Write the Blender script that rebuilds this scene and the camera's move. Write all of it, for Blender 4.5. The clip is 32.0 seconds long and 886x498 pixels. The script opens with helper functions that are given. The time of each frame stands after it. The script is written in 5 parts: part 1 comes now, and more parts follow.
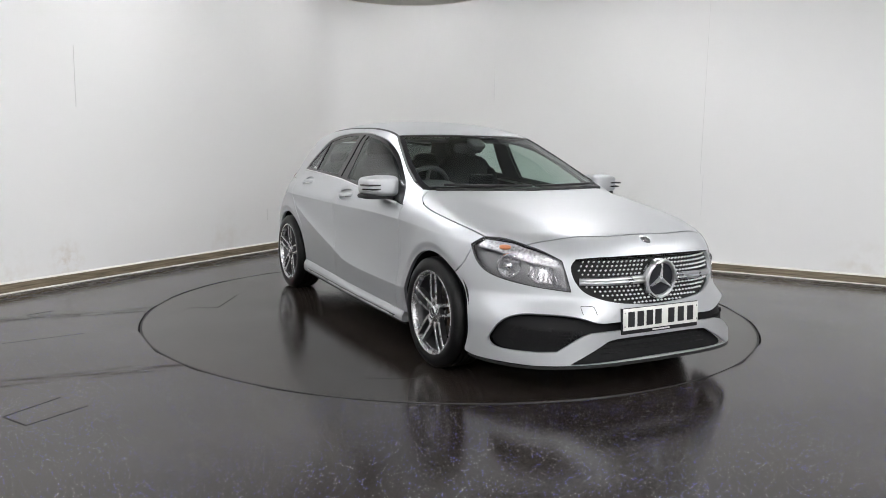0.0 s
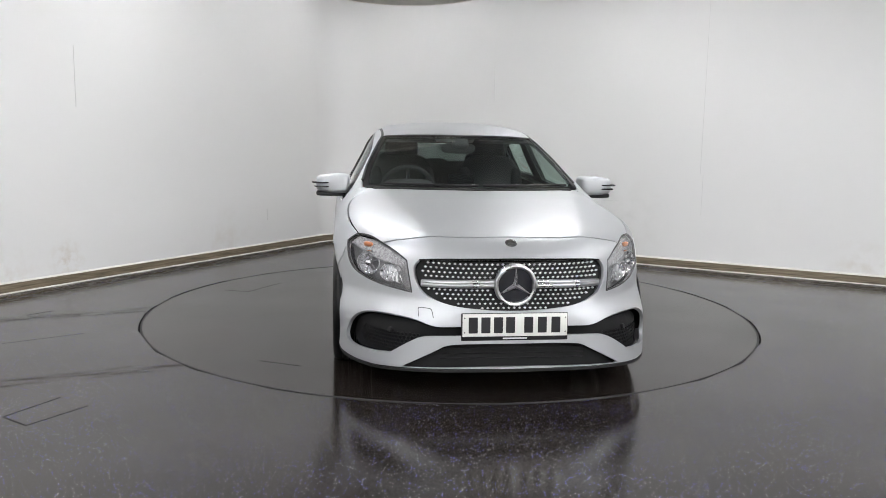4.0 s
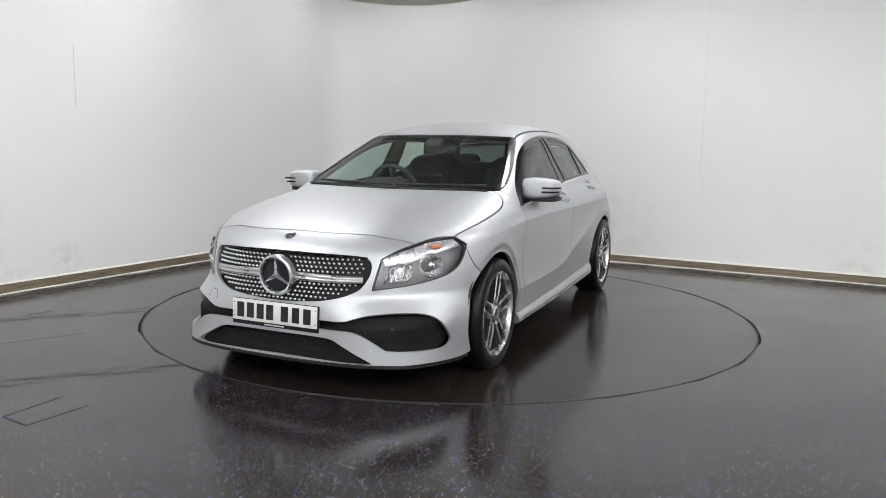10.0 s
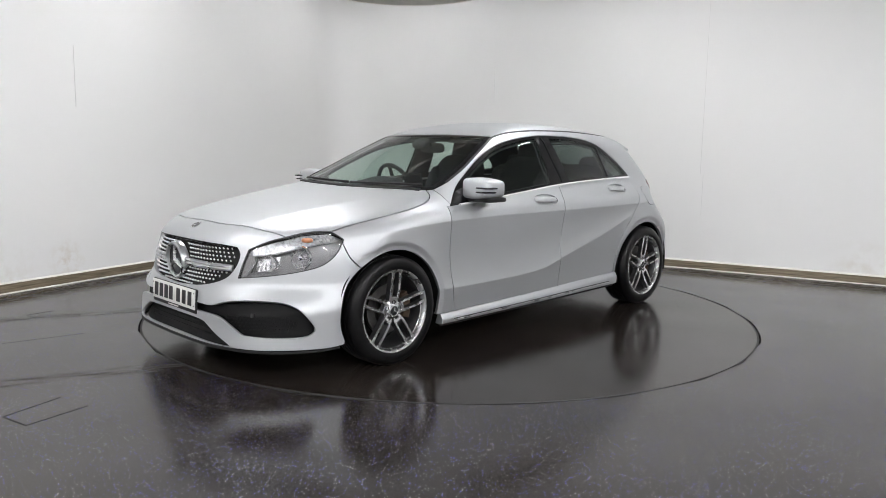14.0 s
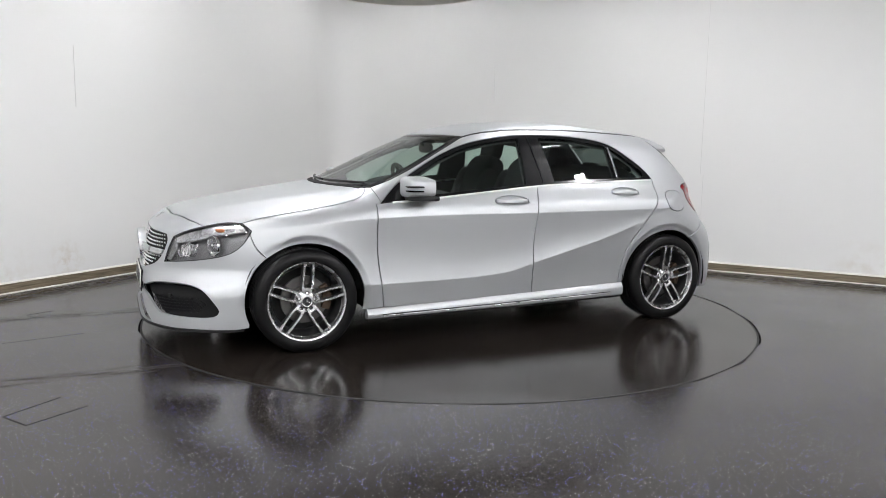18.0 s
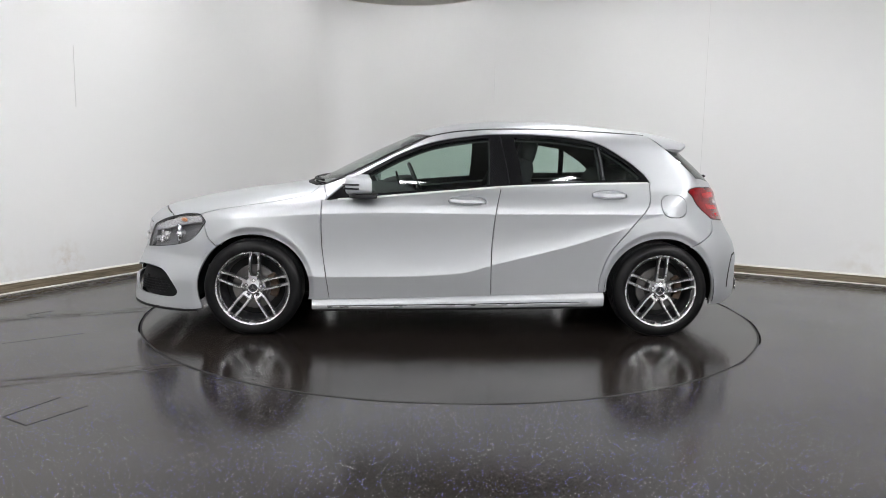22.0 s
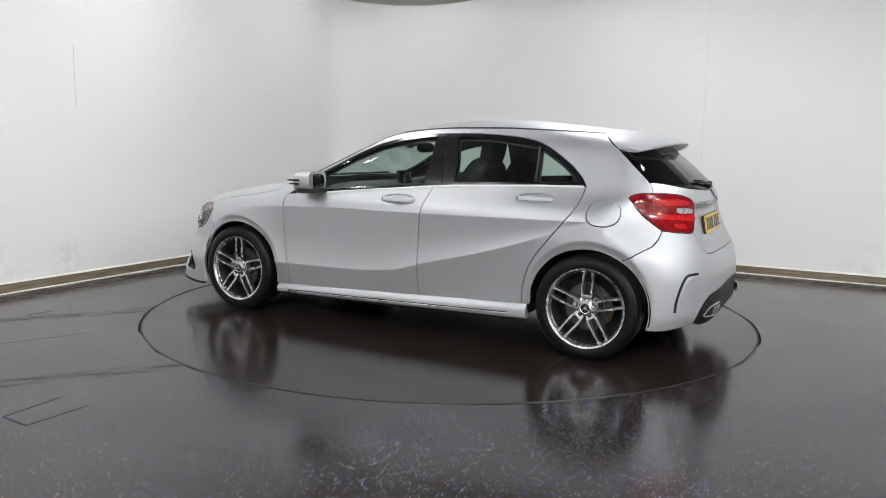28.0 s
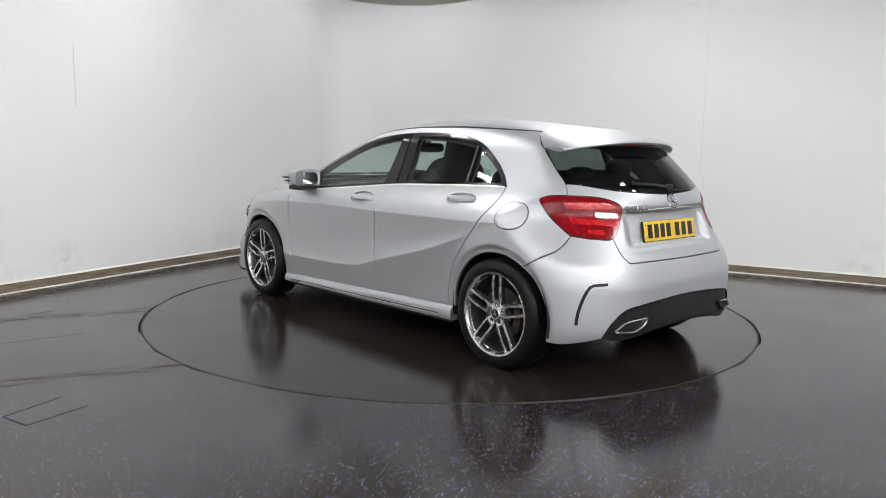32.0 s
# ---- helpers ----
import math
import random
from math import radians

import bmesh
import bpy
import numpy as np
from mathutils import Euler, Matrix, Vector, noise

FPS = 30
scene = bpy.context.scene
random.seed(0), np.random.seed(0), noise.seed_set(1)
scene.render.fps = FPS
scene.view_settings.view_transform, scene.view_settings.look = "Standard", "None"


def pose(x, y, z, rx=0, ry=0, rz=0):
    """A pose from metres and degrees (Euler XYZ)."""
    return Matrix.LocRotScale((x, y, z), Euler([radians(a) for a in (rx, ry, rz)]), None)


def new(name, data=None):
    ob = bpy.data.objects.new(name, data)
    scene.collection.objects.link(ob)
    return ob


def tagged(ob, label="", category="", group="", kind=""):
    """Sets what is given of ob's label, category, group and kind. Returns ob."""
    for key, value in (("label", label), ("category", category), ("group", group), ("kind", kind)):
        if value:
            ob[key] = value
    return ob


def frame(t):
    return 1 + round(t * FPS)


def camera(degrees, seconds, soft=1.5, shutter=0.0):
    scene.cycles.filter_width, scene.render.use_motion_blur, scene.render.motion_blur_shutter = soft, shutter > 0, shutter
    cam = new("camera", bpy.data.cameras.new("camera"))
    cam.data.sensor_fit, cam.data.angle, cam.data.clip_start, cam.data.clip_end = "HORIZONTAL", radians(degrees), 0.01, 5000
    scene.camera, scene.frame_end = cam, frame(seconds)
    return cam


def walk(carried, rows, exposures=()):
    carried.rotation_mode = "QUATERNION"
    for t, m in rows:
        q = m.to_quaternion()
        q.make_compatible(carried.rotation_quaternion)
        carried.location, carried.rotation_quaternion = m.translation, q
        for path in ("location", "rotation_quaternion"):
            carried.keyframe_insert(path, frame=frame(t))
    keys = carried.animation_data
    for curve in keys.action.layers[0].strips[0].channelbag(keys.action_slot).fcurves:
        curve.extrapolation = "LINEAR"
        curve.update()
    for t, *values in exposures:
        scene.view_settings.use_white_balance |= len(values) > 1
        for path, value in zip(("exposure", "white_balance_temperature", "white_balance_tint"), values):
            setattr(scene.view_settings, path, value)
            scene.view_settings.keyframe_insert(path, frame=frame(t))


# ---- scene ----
# The camera stands still; the turntable turns the car past it.
cam = camera(59.98, 32.0, soft=.9)
EYE = (0.0, -5.875, 1.264)
STAND = Matrix.Translation(EYE) @ Euler((0, 0, radians(0.524))).to_matrix().to_4x4() @ Euler((radians(90 - 7.78), 0, 0)).to_matrix().to_4x4() @ Euler((0, 0, radians(0.98))).to_matrix().to_4x4()
walk(cam, [(0, STAND), (32.0, STAND)])


def heading(t):
    """Degrees by which the turntable has turned the car at t seconds."""
    return -61.611 - 5.2266 * t + 0.00332 * (t - 16) ** 2


# ---- world, lamps, exposure ----
world = bpy.data.worlds.new("world")
scene.world = world
world.use_nodes = True
world.node_tree.nodes["Background"].inputs[0].default_value = (.9, .95, 1, 1)
world.node_tree.nodes["Background"].inputs[1].default_value = 0.02
scene.view_settings.exposure = -0.02
# ---- materials ----
def surface(name, base, rough=.5, metal=0, coat=0, vary=.08, grain=12, bump=0, bump_grain=200, spec=.5, rvary=.1, emit=None, glow=0):
    """A painted, plastic, rubber, cloth or metal surface with uneven colour, gloss and relief."""
    m = bpy.data.materials.new(name)
    m.use_nodes = True
    nt = m.node_tree
    b = nt.nodes["Principled BSDF"]
    co = nt.nodes.new("ShaderNodeTexCoord")
    n = nt.nodes.new("ShaderNodeTexNoise")
    n.inputs["Scale"].default_value, n.inputs["Detail"].default_value = grain, 5
    nt.links.new(co.outputs["Object"], n.inputs["Vector"])
    r = nt.nodes.new("ShaderNodeMapRange")
    r.inputs["From Min"].default_value, r.inputs["From Max"].default_value = .25, .75
    r.inputs["To Min"].default_value, r.inputs["To Max"].default_value = 1 - vary, 1 + vary
    nt.links.new(n.outputs["Fac"], r.inputs["Value"])
    h = nt.nodes.new("ShaderNodeHueSaturation")
    h.inputs["Color"].default_value = (*base, 1)
    nt.links.new(r.outputs[0], h.inputs["Value"])
    nt.links.new(h.outputs[0], b.inputs["Base Color"])
    q = nt.nodes.new("ShaderNodeMapRange")
    q.inputs["From Min"].default_value, q.inputs["From Max"].default_value = .25, .75
    q.inputs["To Min"].default_value, q.inputs["To Max"].default_value = rough * (1 - rvary), min(1, rough * (1 + rvary))
    nt.links.new(n.outputs["Fac"], q.inputs["Value"])
    nt.links.new(q.outputs[0], b.inputs["Roughness"])
    b.inputs["Metallic"].default_value = metal
    b.inputs["Coat Weight"].default_value = coat
    b.inputs["Coat Roughness"].default_value = .03
    b.inputs["Specular IOR Level"].default_value = spec
    if bump:
        f = nt.nodes.new("ShaderNodeTexNoise")
        f.inputs["Scale"].default_value, f.inputs["Detail"].default_value = bump_grain, 3
        nt.links.new(co.outputs["Object"], f.inputs["Vector"])
        u = nt.nodes.new("ShaderNodeBump")
        u.inputs["Strength"].default_value, u.inputs["Distance"].default_value = bump, .002
        nt.links.new(f.outputs["Fac"], u.inputs["Height"])
        nt.links.new(u.outputs[0], b.inputs["Normal"])
    if glow:
        b.inputs["Emission Color"].default_value = (*emit, 1)
        b.inputs["Emission Strength"].default_value = glow
    return m


def pane(name, tint, gloss=1.0, ior=1.5):
    """Thin clear glass: tinted light passes, and the rest mirrors."""
    m = bpy.data.materials.new(name)
    m.use_nodes = True
    nt = m.node_tree
    nt.nodes.clear()
    out = nt.nodes.new("ShaderNodeOutputMaterial")
    mix = nt.nodes.new("ShaderNodeMixShader")
    tr = nt.nodes.new("ShaderNodeBsdfTransparent")
    tr.inputs[0].default_value = (*tint, 1)
    gl = nt.nodes.new("ShaderNodeBsdfGlossy")
    gl.inputs["Roughness"].default_value = .015
    lw = nt.nodes.new("ShaderNodeLayerWeight")
    lw.inputs["Blend"].default_value = .5
    pw = nt.nodes.new("ShaderNodeMath")
    pw.operation = "POWER"
    pw.inputs[1].default_value = 5
    nt.links.new(lw.outputs["Facing"], pw.inputs[0])
    ad = nt.nodes.new("ShaderNodeMath")
    ad.operation = "MULTIPLY_ADD"
    ad.inputs[1].default_value, ad.inputs[2].default_value = .90 * gloss, .080 * gloss
    nt.links.new(pw.outputs[0], ad.inputs[0])
    nt.links.new(ad.outputs[0], mix.inputs[0])
    nt.links.new(tr.outputs[0], mix.inputs[1])
    nt.links.new(gl.outputs[0], mix.inputs[2])
    nt.links.new(mix.outputs[0], out.inputs[0])
    return m


def car_paint():
    m = surface("silver_paint", (.54, .555, .57), .47, .78, .10, .015, 3, 0)
    nt = m.node_tree
    b = nt.nodes["Principled BSDF"]
    v = nt.nodes.new("ShaderNodeTexVoronoi")
    v.inputs["Scale"].default_value = 900
    co = nt.nodes.new("ShaderNodeTexCoord")
    nt.links.new(co.outputs["Object"], v.inputs["Vector"])
    u = nt.nodes.new("ShaderNodeBump")
    u.inputs["Strength"].default_value, u.inputs["Distance"].default_value = .06, .0006
    nt.links.new(v.outputs["Distance"], u.inputs["Height"])
    nt.links.new(u.outputs[0], b.inputs["Normal"])
    return m


PAINT = car_paint()
BLACK_GLOSS = surface("piano_black", (.008, .008, .009), .17, 0, .1, .05, spec=.35)
BLACK_SATIN = surface("satin_black_plastic", (.012, .012, .013), .45, 0, 0, .15, 20, .1, 200, .3)
BLACK_MATT = surface("rough_black_plastic", (.008, .008, .0085), .7, 0, 0, .2, 30, .2, 200, .25)
RUBBER = surface("tyre_rubber", (.005, .005, .0053), .34, 0, 0, .25, 25, .12, 120, .22)
CHROME = surface("bright_chrome", (.78, .79, .80), .09, 1, 0, .03, 6)
SATIN_METAL = surface("satin_silver", (.62, .63, .64), .28, 1, 0, .04, 9)
ALLOY = surface("machined_alloy", (.66, .66, .67), .27, .95, .1, .06, 14, .05)
ALLOY_DARK = surface("grey_painted_alloy", (.085, .086, .09), .3, .7, .3, .12, 14)
STEEL = surface("brake_steel", (.15, .145, .14), .38, 1, 0, .2, 20, .2)
RUST = surface("rusty_hub", (.06, .038, .024), .8, .2, 0, .4, 40, .4)
GLASS = pane("tinted_car_glass", (.74, .86, .80))
GLASS_SCREEN = pane("windscreen_glass", (.70, .80, .76))
GLASS_REAR = pane("dark_rear_glass", (.17, .20, .19))
LENS = pane("clear_lamp_lens", (.95, .95, .96), .6)
MIRROR = surface("mirror_glass", (.85, .87, .88), .02, 1, 0, .01)
CABIN = surface("charcoal_cabin_plastic", (.035, .036, .038), .6, 0, 0, .15, 18, .2)
LINING = surface("grey_roof_lining", (.10, .10, .105), .9, 0, 0, .1, 60, .2)
SEAT_CLOTH = surface("black_seat_cloth", (.022, .022, .024), .8, 0, 0, .2, 80, .4, 350)
RED_LENS = surface("red_lamp_lens", (.50, .010, .014), .18, 0, .35, .45, 55, .5, 90, spec=.3)
RED_DEEP = surface("deep_red_lens", (.22, .004, .007), .15, 0, .3, .4, 45, .3, 90, spec=.25)
AMBER = surface("amber_bulb_cover", (.52, .20, .09), .3, 0, .5, .1)
# strong colour variation in these two stands in for sparkle on ribs and facets
WHITE_LENS = surface("ribbed_white_lens", (.52, .52, .53), .2, .55, .3, .6, 75, 1, 110)
REFLECTOR = surface("lamp_reflector", (.86, .86, .87), .14, .75, 0, .35, 45, 1.0, 60)
LAMP_BODY = surface("lamp_housing_grey", (.20, .202, .206), .35, .5, .1, .2, 12)
LENS_RIM = surface("smoked_lens_rim", (.09, .091, .093), .25, .2, .3, .1)
PIN = surface("bright_pin", (.92, .92, .93), .25, .15, .3, .03)
PLATE_WHITE = surface("white_plate", (.78, .78, .74), .3, 0, .3, .03)
PLATE_YELLOW = surface("yellow_plate", (.80, .52, .02), .3, 0, .3, .05)
INK = surface("plate_black", (.012, .012, .014), .4, 0, 0, .1)
BADGE_BLUE = surface("dark_badge", (.012, .013, .017), .4, 0, .1, .1)
# ---- shape of the car body: x forward, y left, z up, metres ----
def curve(*points):
    """A smooth function through a few (position, value) pairs."""
    px, pv = np.array(sorted(points), float).T
    d = np.diff(pv) / np.diff(px)
    m = np.concatenate([[d[0]], np.where(d[1:] * d[:-1] > 0, 2 * d[1:] * d[:-1] / (d[1:] + d[:-1] + 1e-12 * np.sign(d[1:] + d[:-1] + 1e-30)), 0), [d[-1]]])

    def value(q):
        q = np.clip(q, px[0], px[-1])
        i = np.clip(np.searchsorted(px, q) - 1, 0, len(px) - 2)
        h = px[i + 1] - px[i]
        s = (q - px[i]) / h
        return ((1 + 2 * s) * (1 - s) ** 2 * pv[i] + s * (1 - s) ** 2 * h * m[i] + s * s * (3 - 2 * s) * pv[i + 1] + s * s * (s - 1) * h * m[i + 1])
    return value


def smax(a, b, k):
    h = np.maximum(k - np.abs(a - b), 0) / k
    return np.maximum(a, b) + h * h * k / 4


def step01(a, b, q):
    s = np.clip((q - a) / (b - a), 0, 1)
    return s * s * (3 - 2 * s)


upper_crease = curve((-1.6, .83), (-.75, .822), (-.24, .818), (.35, .818), (.9, .806), (1.66, .75), (2.2, .70))
lower_crease = curve((-1.9, .86), (-1.4, .835), (-1.23, .78), (-.76, .622), (-.21, .479), (.0, .424), (.35, .40), (.9, .392), (2, .392))
shoulder = curve((0, .886), (.05, .872), (.10, .838), (.15, .80), (.225, .762), (.35, .695), (.50, .617), (.57, .562), (.64, .485), (.8, .3))
taper_low = curve((-2.1, .12), (-1.75, .03), (-1.35, .004), (0, 0), (1.35, .004), (1.7, .020), (2.2, .08))
taper_high = curve((-2.1, .20), (-1.6, .085), (-1.3, .048), (-.9, .018), (-.3, 0), (.4, 0), (2.2, 0))
hood_line = curve((2.3, .69), (2.2, .745), (2.13, .782), (2.05, .808), (1.9, .846), (1.6, .900), (1.3, .943), (1.0, .982), (.5, 1.0))
roof_line = curve((1.3, .83), (1.05, .975), (.82, 1.092), (.6, 1.203), (.41, 1.288), (.22, 1.362), (.0, 1.408), (-.3, 1.435), (-.6, 1.438), (-1.0, 1.412), (-1.4, 1.364), (-1.74, 1.302), (-2.2, 1.19))
nose_line = curve((0, 2.20), (.15, 2.262), (.25, 2.255), (.4, 2.246), (.5, 2.24), (.6, 2.226), (.7, 2.192), (.78, 2.14), (.9, 2.0))
tail_line = curve((0, -1.96), (.18, -2.0), (.3, -2.035), (.5, -2.034), (.6, -2.012), (.7, -1.964), (.76, -1.946), (.85, -1.93), (.95, -1.91), (1.02, -1.87), (1.06, -1.835), (1.30, -1.56), (1.5, -1.33))


hood_crease = curve((.8, .63), (1.0, .60), (1.5, .515), (1.9, .43), (2.05, .40), (2.3, .38))


def side_width(x, z):
    zu, zl = upper_crease(x), lower_crease(x)
    above = shoulder(np.maximum(z - zu, 0))
    gap = np.maximum(zu - zl, .02)
    s = np.clip((z - zl) / gap, 0, 1)
    amount = step01(1.5, .85, x) * np.clip(gap / .3, 0, 1)
    between = .886 - .004 * (1 - s) - amount * .066 * (s * (1 - s)) ** 1.0 * (.55 + .9 * (1 - s)) * .75
    d = .32 * np.tanh(np.maximum(zl - z, 0) / .32)
    ease = .20 * step01(-1.0, -1.45, x) + 1e-4
    d = np.sqrt(d * d + ease * ease) - ease
    below = .882 - (.13 - .09 * step01(1.2, 1.6, x)) * d - .10 * d * d * step01(1.8, 1.2, x)
    low = np.where(z > zl, between, below)
    w = np.where(z > zu, above, low)
    u = step01(.80, 1.06, z)
    w = w - taper_low(x) * (1 - u) - taper_high(x) * u
    for cx in (1.35, -1.35):
        r = np.hypot(x - cx, z - .318)
        w = w + .012 * np.exp(-((r - .35) / .085) ** 2) * step01(.15, .45, z) - .012 * step01(.402, .360, r) * step01(.12, .3, z)
    return w


def body(x, y, z):
    """Below zero inside the body, zero on its skin."""
    a = np.abs(y)
    side = a - side_width(x, z)
    # bonnet: a flatter middle between two soft creases, falling away beyond them
    fall = .055 + .05 * step01(1.2, 2.1, x)
    crease = hood_crease(x)
    beyond = a - crease
    beyond = (beyond + np.sqrt(beyond * beyond + .0006)) / 2
    crown = hood_line(x) - .30 * fall * (a / .75) ** 2.4 - .70 * fall * 1.168 * beyond / (.80 - crease)
    back = .13 * (a / .72) ** 2.4
    roof = roof_line(np.where(x > -.2, x + back * step01(-.2, .8, x), x)) - .055 * (a / .6) ** 2.3 * step01(1.0, .1, x)
    top = np.minimum(z - crown, 9)
    over = z - roof
    h = np.maximum(.03 - np.abs(top - over), 0) / .03
    top = np.where(x < 1.35, np.minimum(top, over) - h * h * .0075, top)
    low = step01(.52, .34, z)
    front = x - nose_line(z) + (.655 - .075 * low) * (a / .88) ** (3.1 + 2.0 * low)
    c = .31 + .19 * step01(.62, .92, z)
    p = 4.2 - 1.2 * step01(.62, .92, z)
    rear = tail_line(z) + c * (a / .85) ** p - x + .045 * step01(.43, .35, a) * step01(.70, .745, z) * step01(.93, .895, z)
    f = smax(side, top * .9, .10)
    f = smax(f, front * .8, .07)
    return smax(f, rear * .8, .05)


def skin_hit(origin, way, near, far):
    """Where rays from inside the body leave it."""
    lo, hi = np.full(len(way), near), np.full(len(way), far)
    for _ in range(21):
        mid = (lo + hi) / 2
        q = origin + way * mid[:, None]
        inside = body(q[:, 0], q[:, 1], q[:, 2]) < 0
        lo, hi = np.where(inside, mid, lo), np.where(inside, hi, mid)
    return origin + way * ((lo + hi) / 2)[:, None]


def skin_normal(p, e=.003):
    g = [body(*(p + d).T) - body(*(p - d).T) for d in np.eye(3) * e]
    n = np.stack(g, 1)
    return n / np.linalg.norm(n, axis=1)[:, None]
# ---- mesh tools ----
def link_mesh(name, verts, faces, material, parent=None, label="", smooth=True, normals=None):
    me = bpy.data.meshes.new(name)
    me.from_pydata([tuple(v) for v in verts], [], [tuple(f) for f in faces])
    me.validate()
    for f in me.polygons:
        f.use_smooth = smooth
    for m in (material if isinstance(material, (list, tuple)) else [material]):
        me.materials.append(m)
    if normals is not None and len(normals) == len(me.vertices):
        me.normals_split_custom_set_from_vertices([tuple(n) for n in normals])
    ob = new(name, me)
    ob.parent = parent
    if label:
        ob["label"] = label
    return ob


def part(name, bm, material, parent, label="", smooth=False):
    me = bpy.data.meshes.new(name)
    bm.normal_update()
    bm.to_mesh(me)
    bm.free()
    for m in (material if isinstance(material, (list, tuple)) else [material]):
        me.materials.append(m)
    for f in me.polygons:
        f.use_smooth = smooth
    if smooth:
        me.set_sharp_from_angle(angle=radians(38))
    ob = new(name, me)
    ob.parent = parent
    if label:
        ob["label"] = label
    return ob


def block(bm, size, m, bevel=0, seg=2):
    """A bevelled box of that size in a bmesh."""
    made = bmesh.ops.create_cube(bm, size=1, matrix=m @ Matrix.Diagonal((*size, 1)))["verts"]
    if bevel:
        edges = list({e for v in made for e in v.link_edges})
        bmesh.ops.bevel(bm, geom=edges, offset=bevel, segments=seg, profile=.5, affect="EDGES")


def box_part(name, size, m, material, parent, bevel=.004, label="", seg=2):
    bm = bmesh.new()
    block(bm, size, m, bevel, seg)
    return part(name, bm, material, parent, label, True)


def lathe(profile, n=48, axis="y", arc=(0, 2 * math.pi)):
    """Verts and faces of a profile of (radius, along) turned round an axis."""
    full = arc[1] - arc[0] > 6.28
    steps = n if full else n + 1
    verts, faces = [], []
    for i in range(steps):
        a = arc[0] + (arc[1] - arc[0]) * i / n
        for r, h in profile:
            c, s = r * math.cos(a), r * math.sin(a)
            verts.append((c, h, s) if axis == "y" else (c, s, h) if axis == "z" else (h, c, s))
    k = len(profile)
    for i in range(n):
        j = (i + 1) % steps
        for q in range(k - 1):
            faces.append((i * k + q, i * k + q + 1, j * k + q + 1, j * k + q))
    return verts, faces


def lathe_part(name, profile, material, parent, n=48, axis="y", m=None, label="", arc=(0, 2 * math.pi)):
    v, f = lathe(profile, n, axis, arc)
    ob = link_mesh(name, v, f, material, parent, label)
    ob.data.set_sharp_from_angle(angle=radians(35))
    if m is not None:
        ob.matrix_local = m
    return ob


def tube(name, points, radius, material, parent, label="", sides=8, closed=False):
    """A round bar along points."""
    p = [Vector(q) for q in points]
    verts, faces = [], []
    n = len(p)
    for i, q in enumerate(p):
        a, b = (p[i - 1], p[(i + 1) % n]) if closed else (p[max(i - 1, 0)], p[min(i + 1, n - 1)])
        t = (b - a).normalized()
        u = t.cross(Vector((0, 0, 1)) if abs(t.z) < .9 else Vector((1, 0, 0))).normalized()
        w = t.cross(u)
        for k in range(sides):
            c = 2 * math.pi * k / sides
            verts.append(q + radius * (math.cos(c) * u + math.sin(c) * w))
    for i in range(n if closed else n - 1):
        j = (i + 1) % n
        for k in range(sides):
            faces.append((i * sides + k, i * sides + (k + 1) % sides, j * sides + (k + 1) % sides, j * sides + k))
    if not closed:
        faces += [tuple(range(sides))[::-1], tuple(range((n - 1) * sides, n * sides))]
    return link_mesh(name, verts, faces, material, parent, label)


# ---- panels cut from the body's skin ----
def snap(q):
    """The nearest points of the skin."""
    for _ in range(3):
        g = np.stack([body(*(q + d).T) - body(*(q - d).T) for d in np.eye(3) * .003], 1) / .006
        q = q - g * (body(*q.T) / np.maximum(np.sum(g * g, 1), .05))[:, None]
    return q


def on_skin_many(specs):
    """Points on the skin: ('s', x, z) seen from the side, ('t', x, y) from above, ('f', y, z) from the front, ('r', y, z) from behind, ('p', x, y, z) the nearest point of the skin."""
    out = np.zeros((len(specs), 3))
    todo, o, w = [], [], []
    for i, (k, *v) in enumerate(specs):
        if k == "p":
            out[i] = v
            continue
        todo.append(i)
        o.append({"s": (v[0], 0, v[1]), "t": (v[0], v[1], .45), "f": (1.0, v[0], v[1]), "r": (-1.0, v[0], v[1])}[k])
        w.append({"s": (0, 1, 0), "t": (0, 0, 1), "f": (1, 0, 0), "r": (-1, 0, 0)}[k])
    near = [j for j in range(len(specs)) if specs[j][0] == "p"]
    if near:
        out[near] = snap(out[near])
    if todo:
        out[todo] = skin_hit(np.array(o, float), np.array(w, float), 0, 1.6)
    return out


SKIN_POINTS = {}


def on_skin(spec):
    """One such point."""
    if spec not in SKIN_POINTS:
        SKIN_POINTS[spec] = on_skin_many([spec])[0]
    return SKIN_POINTS[spec].copy()


def to_flat(mode, p):
    p = np.atleast_2d(p)
    if mode == "sec":
        return np.stack([p[:, 0], .75 * np.arctan2(p[:, 2] - .45, p[:, 1])], 1)
    if mode == "nose":
        return np.stack([.95 * np.arctan2(p[:, 1], p[:, 0] - 1.2), p[:, 2]], 1)
    return np.stack([.9 * np.arctan2(p[:, 1], -1.1 - p[:, 0]), p[:, 2]], 1)


def to_skin(mode, q):
    q = np.atleast_2d(q)
    zero = np.zeros(len(q))
    if mode == "sec":
        a = q[:, 1] / .75
        return skin_hit(np.stack([q[:, 0], zero, zero + .45], 1), np.stack([zero, np.cos(a), np.sin(a)], 1), .02, 1.6)
    if mode == "nose":
        a = q[:, 0] / .95
        return skin_hit(np.stack([zero + 1.2, zero, q[:, 1]], 1), np.stack([np.cos(a), np.sin(a), zero], 1), .02, 1.6)
    a = q[:, 0] / .9
    return skin_hit(np.stack([zero - 1.1, zero, q[:, 1]], 1), np.stack([-np.cos(a), np.sin(a), zero], 1), .02, 1.6)


